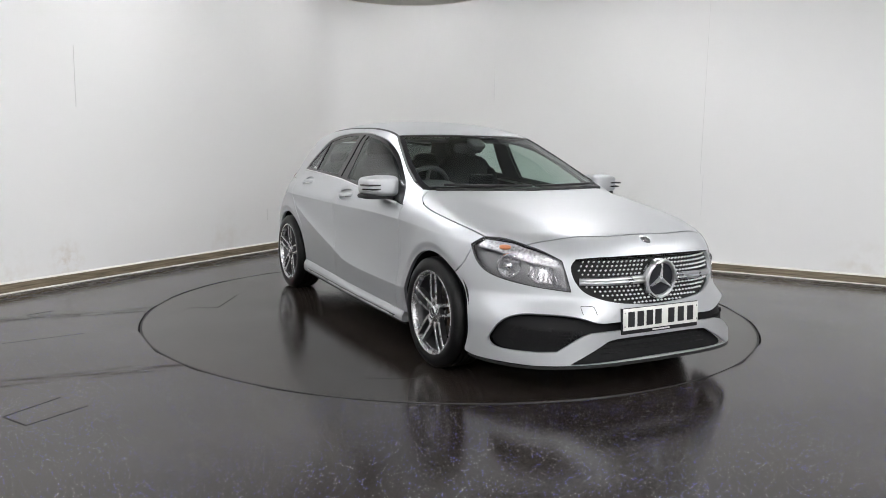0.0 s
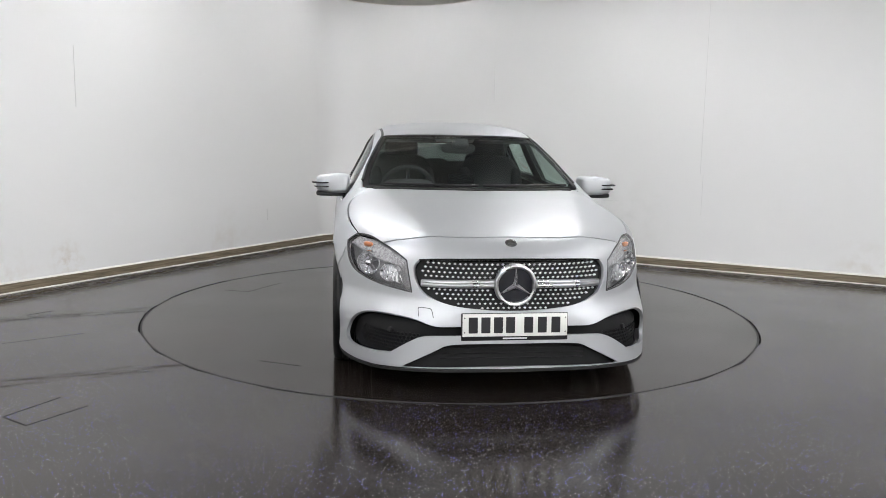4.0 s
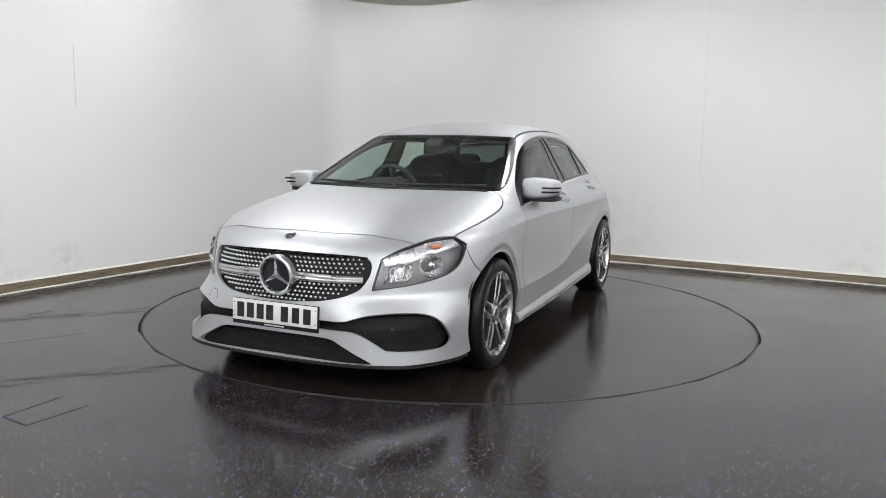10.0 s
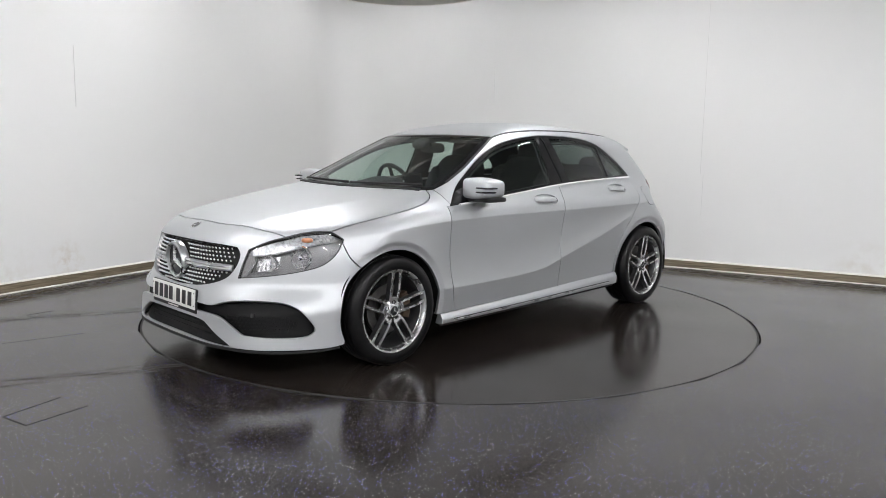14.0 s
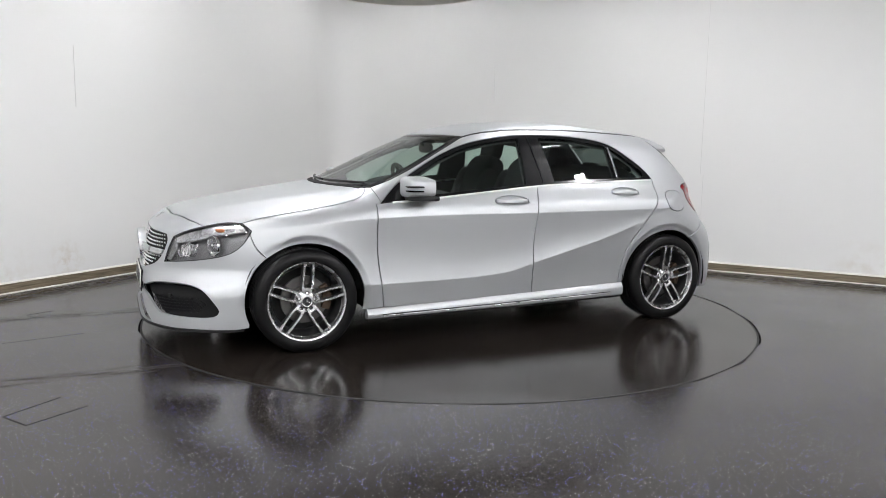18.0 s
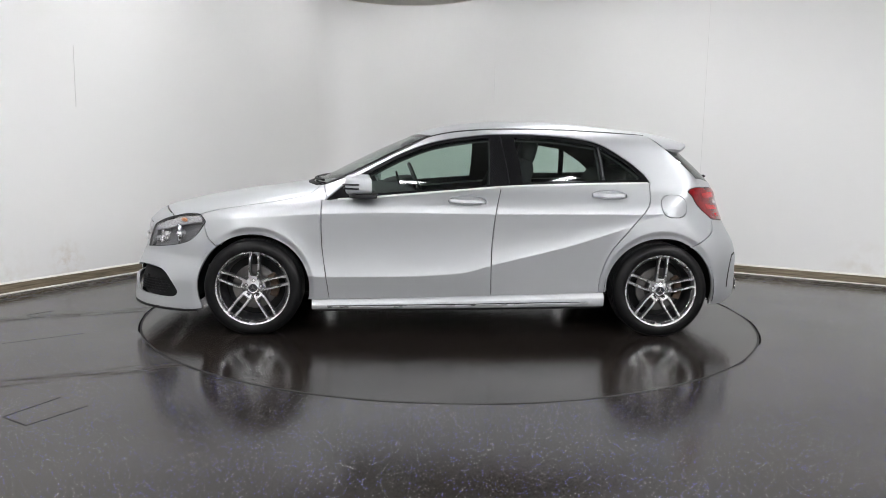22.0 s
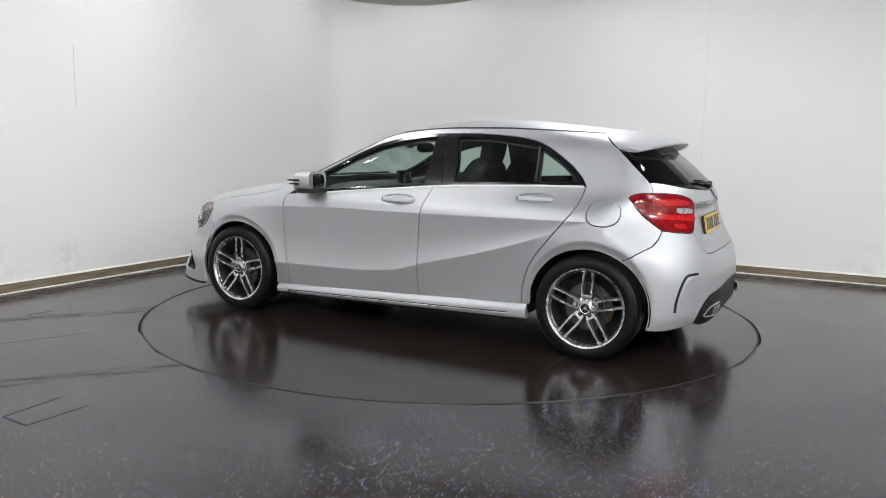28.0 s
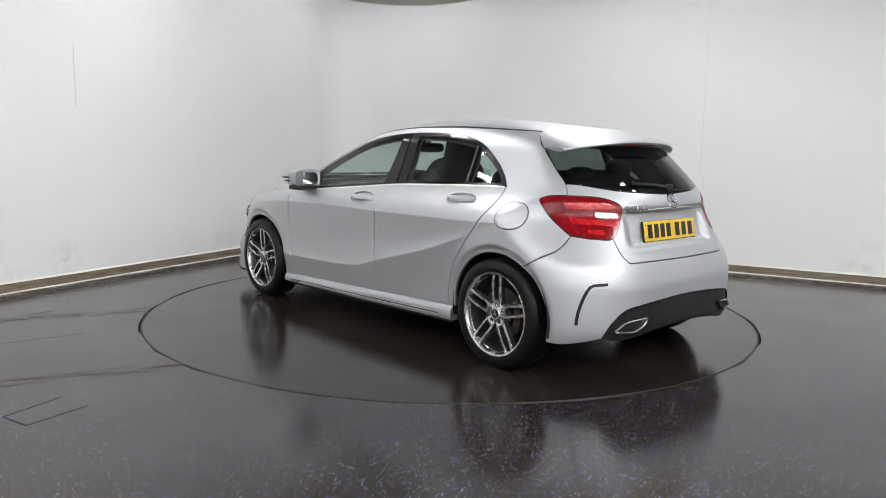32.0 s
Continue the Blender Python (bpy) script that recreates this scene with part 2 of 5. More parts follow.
def smooth_line(p, step):
    """A smooth line through a few points, cut in even steps."""
    p = np.asarray(p, float)
    if len(p) > 2:
        e = np.vstack([2 * p[0] - p[1], p, 2 * p[-1] - p[-2]])
        out = []
        for i in range(1, len(e) - 2):
            a, b, c, d = e[i - 1:i + 3]
            n = max(2, int(np.ceil(np.linalg.norm(c - b) / step * 2)))
            s = np.linspace(0, 1, n, endpoint=False)[:, None]
            out.append(.5 * (2 * b + (c - a) * s + (2 * a - 5 * b + 4 * c - d) * s ** 2 + (3 * b - a - 3 * c + d) * s ** 3))
        p = np.vstack(out + [p[-1:]])
    l = np.concatenate([[0], np.cumsum(np.linalg.norm(np.diff(p, axis=0), axis=1))])
    n = max(2, int(round(l[-1] / step)) + 1)
    t = np.linspace(0, l[-1], n)
    return np.stack([np.interp(t, l, p[:, k]) for k in range(p.shape[1])], 1)


def loop_of(mode, sides, step):
    """A closed outline of several smooth sides, each ending where the next begins."""
    out = []
    for i, s in enumerate(sides):
        nxt = sides[(i + 1) % len(sides)]
        pts = list(on_skin_many(list(s) + [nxt[0]]))
        keep = [pts[0]] + [b for a, b in zip(pts, pts[1:]) if np.linalg.norm(a - b) > 1e-4]
        if len(keep) > 1:
            out.append(to_flat(mode, snap(smooth_line(np.array(keep), step)))[:-1])
    return np.vstack(out)


def mirrored(spec):
    k, *v = spec
    if k == "p":
        return (k, v[0], -v[1], v[2])
    if k == "t":
        return (k, v[0], -v[1])
    if k in "fr":
        return (k, -v[0], v[1])
    p = on_skin(spec)
    return ("p", p[0], -p[1], p[2])


def both_halves(sides):
    """A closed outline from the sides of its left half, which runs from the car's middle to its middle again."""
    full = [s + [n[0]] for s, n in zip(sides, sides[1:])] + [sides[-1]]
    back = [[mirrored(q) for q in s][::-1] for s in full]
    if len(full) == 1:
        return [full[0] + back[0][1:-1]]
    return [back[0] + full[0][1:]] + full[1:-1] + [full[-1] + back[-1][1:]] + back[1:-1][::-1]


def inside(q, poly):
    x, y = q[:, 0][:, None], q[:, 1][:, None]
    a, b = poly, np.roll(poly, -1, 0)
    cross = (a[:, 1] > y) != (b[:, 1] > y)
    xi = a[:, 0] + (y - a[:, 1]) / np.where(b[:, 1] == a[:, 1], 1e-12, b[:, 1] - a[:, 1]) * (b[:, 0] - a[:, 0])
    return (np.sum(cross & (x < xi), 1) % 2) == 1


def inset(poly, d):
    area = np.sum(poly[:, 0] * np.roll(poly[:, 1], -1) - np.roll(poly[:, 0], -1) * poly[:, 1])
    t = np.roll(poly, -1, 0) - np.roll(poly, 1, 0)
    t /= np.linalg.norm(t, axis=1)[:, None] + 1e-12
    n = np.stack([-t[:, 1], t[:, 0]], 1) * np.sign(area)
    return poly + n * d


def panel(name, sides, material, parent, mode="sec", step=.025, holes=(), lift=0.0, gap=.0037, rim=.022, label="", twin=True, creases=False, lip=.0025, hole_inset=None, arches=False):
    """A panel of the skin inside an outline, with turned-in edges; with twin, its mirror image too."""
    fine = min(step, .02)
    loops = [inset(loop_of(mode, sides, fine), gap)]
    for h in holes:
        loops.append(inset(loop_of(mode, h, fine), -gap if hole_inset is None else hole_inset))
    pts, edges = [], []
    for l in loops:
        k = len(pts)
        pts += list(l)
        edges += [(k + i, k + (i + 1) % len(l)) for i in range(len(l))]
    rim_of = np.array(pts)
    lo, hi = loops[0].min(0), loops[0].max(0)
    gx, gy = np.meshgrid(np.arange(lo[0], hi[0], step), np.arange(lo[1], hi[1], step))
    grid = np.stack([gx.ravel(), gy.ravel()], 1)
    grid = grid[inside(grid, loops[0])]
    for l in loops[1:]:
        grid = grid[~inside(grid, l)]
    if mode == "sec" and creases:
        xs = np.arange(lo[0], hi[0], .018)
        rows = []
        for line in (upper_crease, lower_crease):
            for dz in (-.015, -.005, .005, .015):
                zero = np.zeros(len(xs))
                rows.append(to_flat(mode, skin_hit(np.stack([xs, zero, line(xs) + dz], 1), np.stack([zero, zero + 1, zero], 1), 0, 1.3)))
        rows = np.vstack(rows)
        grid = np.vstack([grid, rows])
        keep = inside(grid, loops[0])
        for l in loops[1:]:
            keep &= ~inside(grid, l)
        main = len(grid) - len(rows)
        d = np.array([np.min(np.linalg.norm(rows - q, axis=1)) for q in grid[:main]])
        keep[:main] &= d > .6 * step
        d = np.array([np.min(np.linalg.norm(rim_of - q, axis=1)) for q in grid])
        keep &= d > np.where(np.arange(len(grid)) < main, .45 * step, .006)
        grid = grid[keep]
    elif len(grid):
        d = np.array([np.min(np.linalg.norm(rim_of - q, axis=1)) for q in grid])
        grid = grid[d > .45 * step]
    if arches:
        # extra rings of points where the arch flange rolls inwards
        rows = []
        for cx in (AXLE, -AXLE):
            for r in (.364, .374, .384, .394, .404):
                ang = np.arange(radians(-25), radians(205), .035)
                zero = np.zeros(len(ang))
                q = skin_hit(np.stack([cx + r * 1.0 * np.cos(ang), zero, .318 + r * np.sin(ang)], 1), np.stack([zero, zero + 1, zero], 1), 0, 1.3)
                rows.append(to_flat(mode, q[q[:, 1] > .5]))
        rows = np.vstack(rows)
        rows = rows[inside(rows, loops[0])]
        for l in loops[1:]:
            rows = rows[~inside(rows, l)]
        if len(rows):
            d = np.array([np.min(np.linalg.norm(rim_of - q, axis=1)) for q in rows])
            rows = rows[d > .006]
        if len(rows):
            d = np.array([np.min(np.linalg.norm(rows - q, axis=1)) for q in grid])
            grid = np.vstack([grid[d > .5 * step], rows])
            if mode == "nose" or mode == "tail":
                grid = np.vstack([grid, rows * np.array([-1, 1])])
    from mathutils import geometry
    allp = [Vector(p) for p in pts] + [Vector(p) for p in grid]
    v2, _, tri, _, _, _ = geometry.delaunay_2d_cdt(allp, edges, [], 0, 1e-6)
    v2 = np.array([tuple(v) for v in v2])
    tri = np.array([t for t in tri if len(t) == 3])
    mid = v2[tri].mean(1)
    keep = inside(mid, loops[0])
    for l in loops[1:]:
        keep &= ~inside(mid, l)
    tri = tri[keep]
    p3 = to_skin(mode, v2)
    n3 = skin_normal(p3)
    a, b, c = (p3[tri[:, i]] for i in range(3))
    flip = np.sum(np.cross(b - a, c - a) * n3[tri[:, 0]], 1) < 0
    tri[flip] = tri[flip][:, ::-1]
    p3 = p3 + n3 * lift
    # turned-in edge
    count = {}
    for t in tri:
        for i in range(3):
            e = (t[i], t[(i + 1) % 3])
            count[e] = count.get(e, 0) + 1
    border = [e for e in count if (e[1], e[0]) not in count]
    out_of = {}
    for i, j in border:
        d = np.cross(p3[j] - p3[i], n3[i])
        d /= np.linalg.norm(d) + 1e-12
        out_of.setdefault(i, []).append(d)
        out_of.setdefault(j, []).append(d)
    verts, normals, faces = list(p3), list(n3), [tuple(t) for t in tri]
    ring = {}
    for i, ds in out_of.items():
        d = np.mean(ds, 0)
        d /= np.linalg.norm(d) + 1e-12
        ring[i] = len(verts)
        verts += [p3[i] - n3[i] * lip + d * lip * .5, p3[i] - n3[i] * rim + d * lip * .5]
        normals += [d, d]
    for i, j in border:
        faces += [(j, i, ring[i], ring[j]), (ring[j], ring[i], ring[i] + 1, ring[j] + 1)]
    verts, normals = np.array(verts), np.array(normals)
    made = [link_mesh(name, verts, faces, material, parent, label, normals=normals)]
    if twin:
        f = np.array([1, -1, 1])
        made.append(link_mesh(name, verts * f, [q[::-1] for q in faces], material, parent, label, normals=normals * f))
    return made


def puff(bm, size, m, e=.45, n=20, k=12):
    """A softly rounded block (a superellipsoid) in a bmesh."""
    def s(v, p):
        return math.copysign(abs(v) ** p, v)
    rows = []
    for i in range(1, k):
        v = -math.pi / 2 + math.pi * i / k
        rows.append([bm.verts.new(m @ Vector((size[0] / 2 * s(math.cos(v), e) * s(math.cos(u), e), size[1] / 2 * s(math.cos(v), e) * s(math.sin(u), e), size[2] / 2 * s(math.sin(v), e))))
                     for u in [2 * math.pi * j / n for j in range(n)]])
    a, b = bm.verts.new(m @ Vector((0, 0, -size[2] / 2))), bm.verts.new(m @ Vector((0, 0, size[2] / 2)))
    for r, q in zip(rows, rows[1:]):
        for j in range(n):
            bm.faces.new((r[j], r[(j + 1) % n], q[(j + 1) % n], q[j]))
    for j in range(n):
        bm.faces.new((a, rows[0][(j + 1) % n], rows[0][j]))
        bm.faces.new((b, rows[-1][j], rows[-1][(j + 1) % n]))


def puff_part(name, size, m, material, parent, e=.45, label="", n=20, k=12):
    bm = bmesh.new()
    puff(bm, size, m, e, n, k)
    me = part(name, bm, material, parent, label, True)
    return me


def skin_strip(name, line, width, material, parent, mode="sec", lift=.004, step=.03, label="", twin=True, depth=.012):
    """A raised strip that follows a line on the skin."""
    c = to_flat(mode, snap(smooth_line(on_skin_many(line), step)))
    t = np.gradient(c, axis=0)
    t /= np.linalg.norm(t, axis=1)[:, None]
    n = np.stack([-t[:, 1], t[:, 0]], 1)
    rows = []
    for off, up in ((-.5, -depth), (-.5, lift * .6), (-.3, lift), (.3, lift), (.5, lift * .6), (.5, -depth)):
        p = to_skin(mode, c + n * width * off)
        rows.append(p + skin_normal(p) * up)
    rows = np.array(rows)
    k, m = rows.shape[:2]
    verts = rows.reshape(-1, 3)
    faces = [(i * m + j, i * m + j + 1, (i + 1) * m + j + 1, (i + 1) * m + j) for i in range(k - 1) for j in range(m - 1)]
    faces += [tuple(i * m for i in range(k)), tuple(i * m + m - 1 for i in range(k))[::-1]]
    made = []
    for s in ((1, -1) if twin else (1,)):
        v = verts * np.array([1, s, 1])
        ob = link_mesh(name, v, faces, material, parent, label)
        bm = bmesh.new()
        bm.from_mesh(ob.data)
        bmesh.ops.recalc_face_normals(bm, faces=bm.faces)
        bm.to_mesh(ob.data)
        bm.free()
        ob.data.set_sharp_from_angle(angle=radians(50))
        made.append(ob)
    return made
# ---- the room: a white photo bay with a turntable let into its floor ----
TURN_R = 2.244
CORNER = Vector((-1.41, 4.30, 0))
ALONG_L = Vector((-.470, -.883, 0)).normalized()   # down the one wall from the corner
ALONG_R = Vector((.883, -.470, 0)).normalized()    # down the other
LEN_L, LEN_R, WALL_H = 11.5, 10.5, 3.5


def streak(material, scale):
    """Draws a surface's unevenness out along the axes with a small factor."""
    nt = material.node_tree
    for n in [n for n in nt.nodes if n.type == "TEX_NOISE"]:
        mp = nt.nodes.new("ShaderNodeMapping")
        mp.inputs["Scale"].default_value = scale
        nt.links.new(n.inputs["Vector"].links[0].from_socket, mp.inputs[0])
        nt.links.new(mp.outputs[0], n.inputs["Vector"])


def speckled_floor(name, shift, tracks=(), chips=1.0):
    """Dark safety vinyl with blue and white chips, dusty where wheels have rolled."""
    m = surface(name, (.0195, .0155, .0128), .2, 0, 0, .30, 1.3, 0)
    nt = m.node_tree
    b = nt.nodes["Principled BSDF"]
    b.inputs["Specular IOR Level"].default_value = .38
    base = b.inputs["Base Color"].links[0].from_socket
    co = nt.nodes.new("ShaderNodeTexCoord")
    last = base
    for scale, size, colour, seed in ((96, .188, (.92, .92, .98), 0), (90, .198, (.22, .24, 1.0), 3.3), (125, .18, (.16, .15, .14), 7.1)):
        mp = nt.nodes.new("ShaderNodeMapping")
        mp.inputs["Location"].default_value = (seed + shift, seed * .7, 0)
        nt.links.new(co.outputs["Object"], mp.inputs[0])
        v = nt.nodes.new("ShaderNodeTexVoronoi")
        v.inputs["Scale"].default_value = scale
        nt.links.new(mp.outputs[0], v.inputs["Vector"])
        lt = nt.nodes.new("ShaderNodeMath")
        lt.operation = "LESS_THAN"
        lt.inputs[1].default_value = size
        nt.links.new(v.outputs["Distance"], lt.inputs[0])
        sep = nt.nodes.new("ShaderNodeSeparateColor")
        nt.links.new(v.outputs["Color"], sep.inputs[0])
        gt = nt.nodes.new("ShaderNodeMath")
        gt.operation = "GREATER_THAN"
        gt.inputs[1].default_value = .74
        nt.links.new(sep.outputs[0], gt.inputs[0])
        mul = nt.nodes.new("ShaderNodeMath")
        mul.operation = "MULTIPLY"
        nt.links.new(lt.outputs[0], mul.inputs[0])
        nt.links.new(gt.outputs[0], mul.inputs[1])
        mix = nt.nodes.new("ShaderNodeMix")
        mix.data_type = "RGBA"
        mix.inputs[7].default_value = (*[c * chips + .015 * (1 - chips) for c in colour], 1)
        nt.links.new(mul.outputs[0], mix.inputs[0])
        nt.links.new(last, mix.inputs[6])
        last = mix.outputs[2]
    worn = None

    def math_node(op, *args):
        q = nt.nodes.new("ShaderNodeMath")
        q.operation = op
        for k, v in enumerate(args):
            if isinstance(v, (int, float)):
                q.inputs[k].default_value = v
            else:
                nt.links.new(v, q.inputs[k])
        return q.outputs[0]

    def ramp(value, a, b, c=0.0, d=1.0):
        q = nt.nodes.new("ShaderNodeMapRange")
        for key, v in (("From Min", a), ("From Max", b), ("To Min", c), ("To Max", d)):
            q.inputs[key].default_value = v
        nt.links.new(value, q.inputs["Value"])
        return q.outputs[0]

    def across(normal):
        q = nt.nodes.new("ShaderNodeVectorMath")
        q.operation = "DOT_PRODUCT"
        q.inputs[1].default_value = normal
        nt.links.new(co.outputs["Object"], q.inputs[0])
        return q.outputs["Value"]

    for x0, y0, x1, y1, wide, force in tracks:
        # a dusty, streaked band where wheels roll in or a mop never reaches
        d = Vector((x1 - x0, y1 - y0, 0)).normalized()
        off = math_node("ABSOLUTE", math_node("SUBTRACT", across((-d.y, d.x, 0)), -d.y * x0 + d.x * y0))
        along = across((d.x, d.y, 0))
        band = math_node("MULTIPLY", ramp(off, wide, wide * .4), ramp(along, d.x * x1 + d.y * y1 + .3, d.x * x1 + d.y * y1 - .1))
        band = math_node("MULTIPLY", band, ramp(along, d.x * x0 + d.y * y0 - 1.0, d.x * x0 + d.y * y0))
        mp = nt.nodes.new("ShaderNodeMapping")
        mp.vector_type = "TEXTURE"
        mp.inputs["Rotation"].default_value = (0, 0, math.atan2(d.y, d.x))
        mp.inputs["Scale"].default_value = (4, 1, 1)
        nt.links.new(co.outputs["Object"], mp.inputs[0])
        nz = nt.nodes.new("ShaderNodeTexNoise")
        nz.inputs["Scale"].default_value, nz.inputs["Detail"].default_value = 14, 8
        nt.links.new(mp.outputs[0], nz.inputs["Vector"])
        one = math_node("MULTIPLY", math_node("MULTIPLY", band, ramp(nz.outputs["Fac"], .40, .62)), force)
        worn = one if worn is None else math_node("MAXIMUM", worn, one)
    big = nt.nodes.new("ShaderNodeTexNoise")
    big.inputs["Scale"].default_value, big.inputs["Detail"].default_value = 1.1, 7
    nt.links.new(co.outputs["Object"], big.inputs["Vector"])
    gloss = ramp(big.outputs["Fac"], .35, .70, .44, .30)
    if worn is not None:
        mx = nt.nodes.new("ShaderNodeMix")
        mx.data_type = "RGBA"
        mx.inputs[7].default_value = (.020, .016, .012, 1)
        nt.links.new(worn, mx.inputs[0])
        nt.links.new(last, mx.inputs[6])
        last = mx.outputs[2]
        gloss = math_node("MULTIPLY", gloss, ramp(worn, 0, 1, 1, .25))
    nt.links.new(gloss, b.inputs["Specular IOR Level"])
    nt.links.new(last, b.inputs["Base Color"])
    w = nt.nodes.new("ShaderNodeTexNoise")
    w.inputs["Scale"].default_value, w.inputs["Detail"].default_value = 1.6, 8
    nt.links.new(co.outputs["Object"], w.inputs["Vector"])
    rough = ramp(w.outputs["Fac"], .3, .7, .10, .19)
    if worn is not None:
        rough = math_node("MULTIPLY_ADD", worn, .35, rough)
    nt.links.new(rough, b.inputs["Roughness"])
    f = nt.nodes.new("ShaderNodeTexNoise")
    f.inputs["Scale"].default_value, f.inputs["Detail"].default_value = 160, 2
    nt.links.new(co.outputs["Object"], f.inputs["Vector"])
    u = nt.nodes.new("ShaderNodeBump")
    u.inputs["Strength"].default_value, u.inputs["Distance"].default_value = .10, .002
    nt.links.new(f.outputs["Fac"], u.inputs["Height"])
    nt.links.new(u.outputs[0], b.inputs["Normal"])
    return m


FLOOR = speckled_floor("speckled_vinyl", 0, ((-3.11, -.71, -2.0, -.13, .12, .6), (-2.8, -2.33, -1.45, -1.64, .10, .8),
                                              (-6.0, -4.55, -1.45, 4.0, .34, .9), (-1.2, 4.0, 7.6, -.68, .30, .9)))
TABLE_TOP = speckled_floor("turntable_vinyl", 5, (), .08)
WALL = surface("white_wall_paint", (.80, .80, .79), .6, 0, 0, .02, .7, .05, 60)
WALL_GREY = surface("pale_wall_paint", (.78, .78, .77), .7, 0, 0, .04, .7, .05, 60)
CEILING = surface("grey_ceiling", (.34, .34, .34), .8, 0, 0, .03, 1)
SKIRTING = surface("scuffed_brown_skirting", (.19, .155, .105), .5, 0, 0, .55, 4, .2, 40)
streak(SKIRTING, (1.2, 1.2, 22))
SKIRT_TOP = surface("white_skirting_edge", (.74, .72, .66), .4, 0, 0, .1, 6)
DARK = surface("black_gap", (.01, .01, .01), .8, 0, 0, .1)
RING_LIGHT = surface("led_ring_glow", (.9, .9, .9), .5, 0, 0, .01, 3, emit=(1, 1, 1.02), glow=36)
# glow of the added, unseen ceiling panels that even out the light
FILL_LIGHT = surface("fill_panel_glow", (.9, .9, .9), .5, 0, 0, .01, 3, emit=(1, 1, 1.02), glow=174)
TRIM_WHITE = surface("white_lamp_trim", (.75, .75, .74), .4)


def stain(material, spots):
    """Dirt of its own shape on a wall: (place, radius, colour, strength)."""
    nt = material.node_tree
    b = nt.nodes["Principled BSDF"]
    last = b.inputs["Base Color"].links[0].from_socket
    geo = nt.nodes.new("ShaderNodeTexCoord")
    for place, radius, colour, strength in spots:
        dist = nt.nodes.new("ShaderNodeVectorMath")
        dist.operation = "DISTANCE"
        dist.inputs[1].default_value = place
        nt.links.new(geo.outputs["Object"], dist.inputs[0])
        near = nt.nodes.new("ShaderNodeMapRange")
        near.inputs["From Min"].default_value, near.inputs["From Max"].default_value = radius, radius * .2
        nt.links.new(dist.outputs["Value"], near.inputs["Value"])
        nz = nt.nodes.new("ShaderNodeTexNoise")
        nz.inputs["Scale"].default_value, nz.inputs["Detail"].default_value = 3 / radius, 8
        nt.links.new(geo.outputs["Object"], nz.inputs["Vector"])
        cut = nt.nodes.new("ShaderNodeMapRange")
        cut.inputs["From Min"].default_value, cut.inputs["From Max"].default_value = .42, .66
        cut.inputs["To Max"].default_value = strength
        nt.links.new(nz.outputs["Fac"], cut.inputs["Value"])
        mul = nt.nodes.new("ShaderNodeMath")
        mul.operation = "MULTIPLY"
        nt.links.new(near.outputs[0], mul.inputs[0])
        nt.links.new(cut.outputs[0], mul.inputs[1])
        mix = nt.nodes.new("ShaderNodeMix")
        mix.data_type = "RGBA"
        mix.inputs[7].default_value = (*colour, 1)
        nt.links.new(mul.outputs[0], mix.inputs[0])
        nt.links.new(last, mix.inputs[6])
        last = mix.outputs[2]
    nt.links.new(last, b.inputs["Base Color"])


def room_point(a, b, z=0.0):
    """Metres down the left wall and down the right wall from the corner."""
    return CORNER + ALONG_L * a + ALONG_R * b + Vector((0, 0, z))


def prism(name, foot, z0, z1, material, parent=None):
    n = len(foot)
    v = [(p.x, p.y, z0) for p in foot] + [(p.x, p.y, z1) for p in foot]
    f = [tuple(range(n))[::-1], tuple(range(n, 2 * n))] + [(i, (i + 1) % n, n + (i + 1) % n, n + i) for i in range(n)]
    ob = link_mesh(name, v, f, material, parent, smooth=False)
    bm = bmesh.new()
    bm.from_mesh(ob.data)
    bmesh.ops.recalc_face_normals(bm, faces=bm.faces)
    bm.to_mesh(ob.data)
    bm.free()
    return ob


stain(WALL, ((room_point(4.08, 0, .21), .20, (.50, .40, .28), .45), (room_point(4.6, 0, .12), .30, (.52, .44, .33), .25), (room_point(0, 3.75, .45), .55, (.62, .61, .58), .3),
             (room_point(0, 6.1, .12), .35, (.52, .45, .35), .3), (room_point(2.2, 0, .12), .5, (.58, .52, .44), .25)))


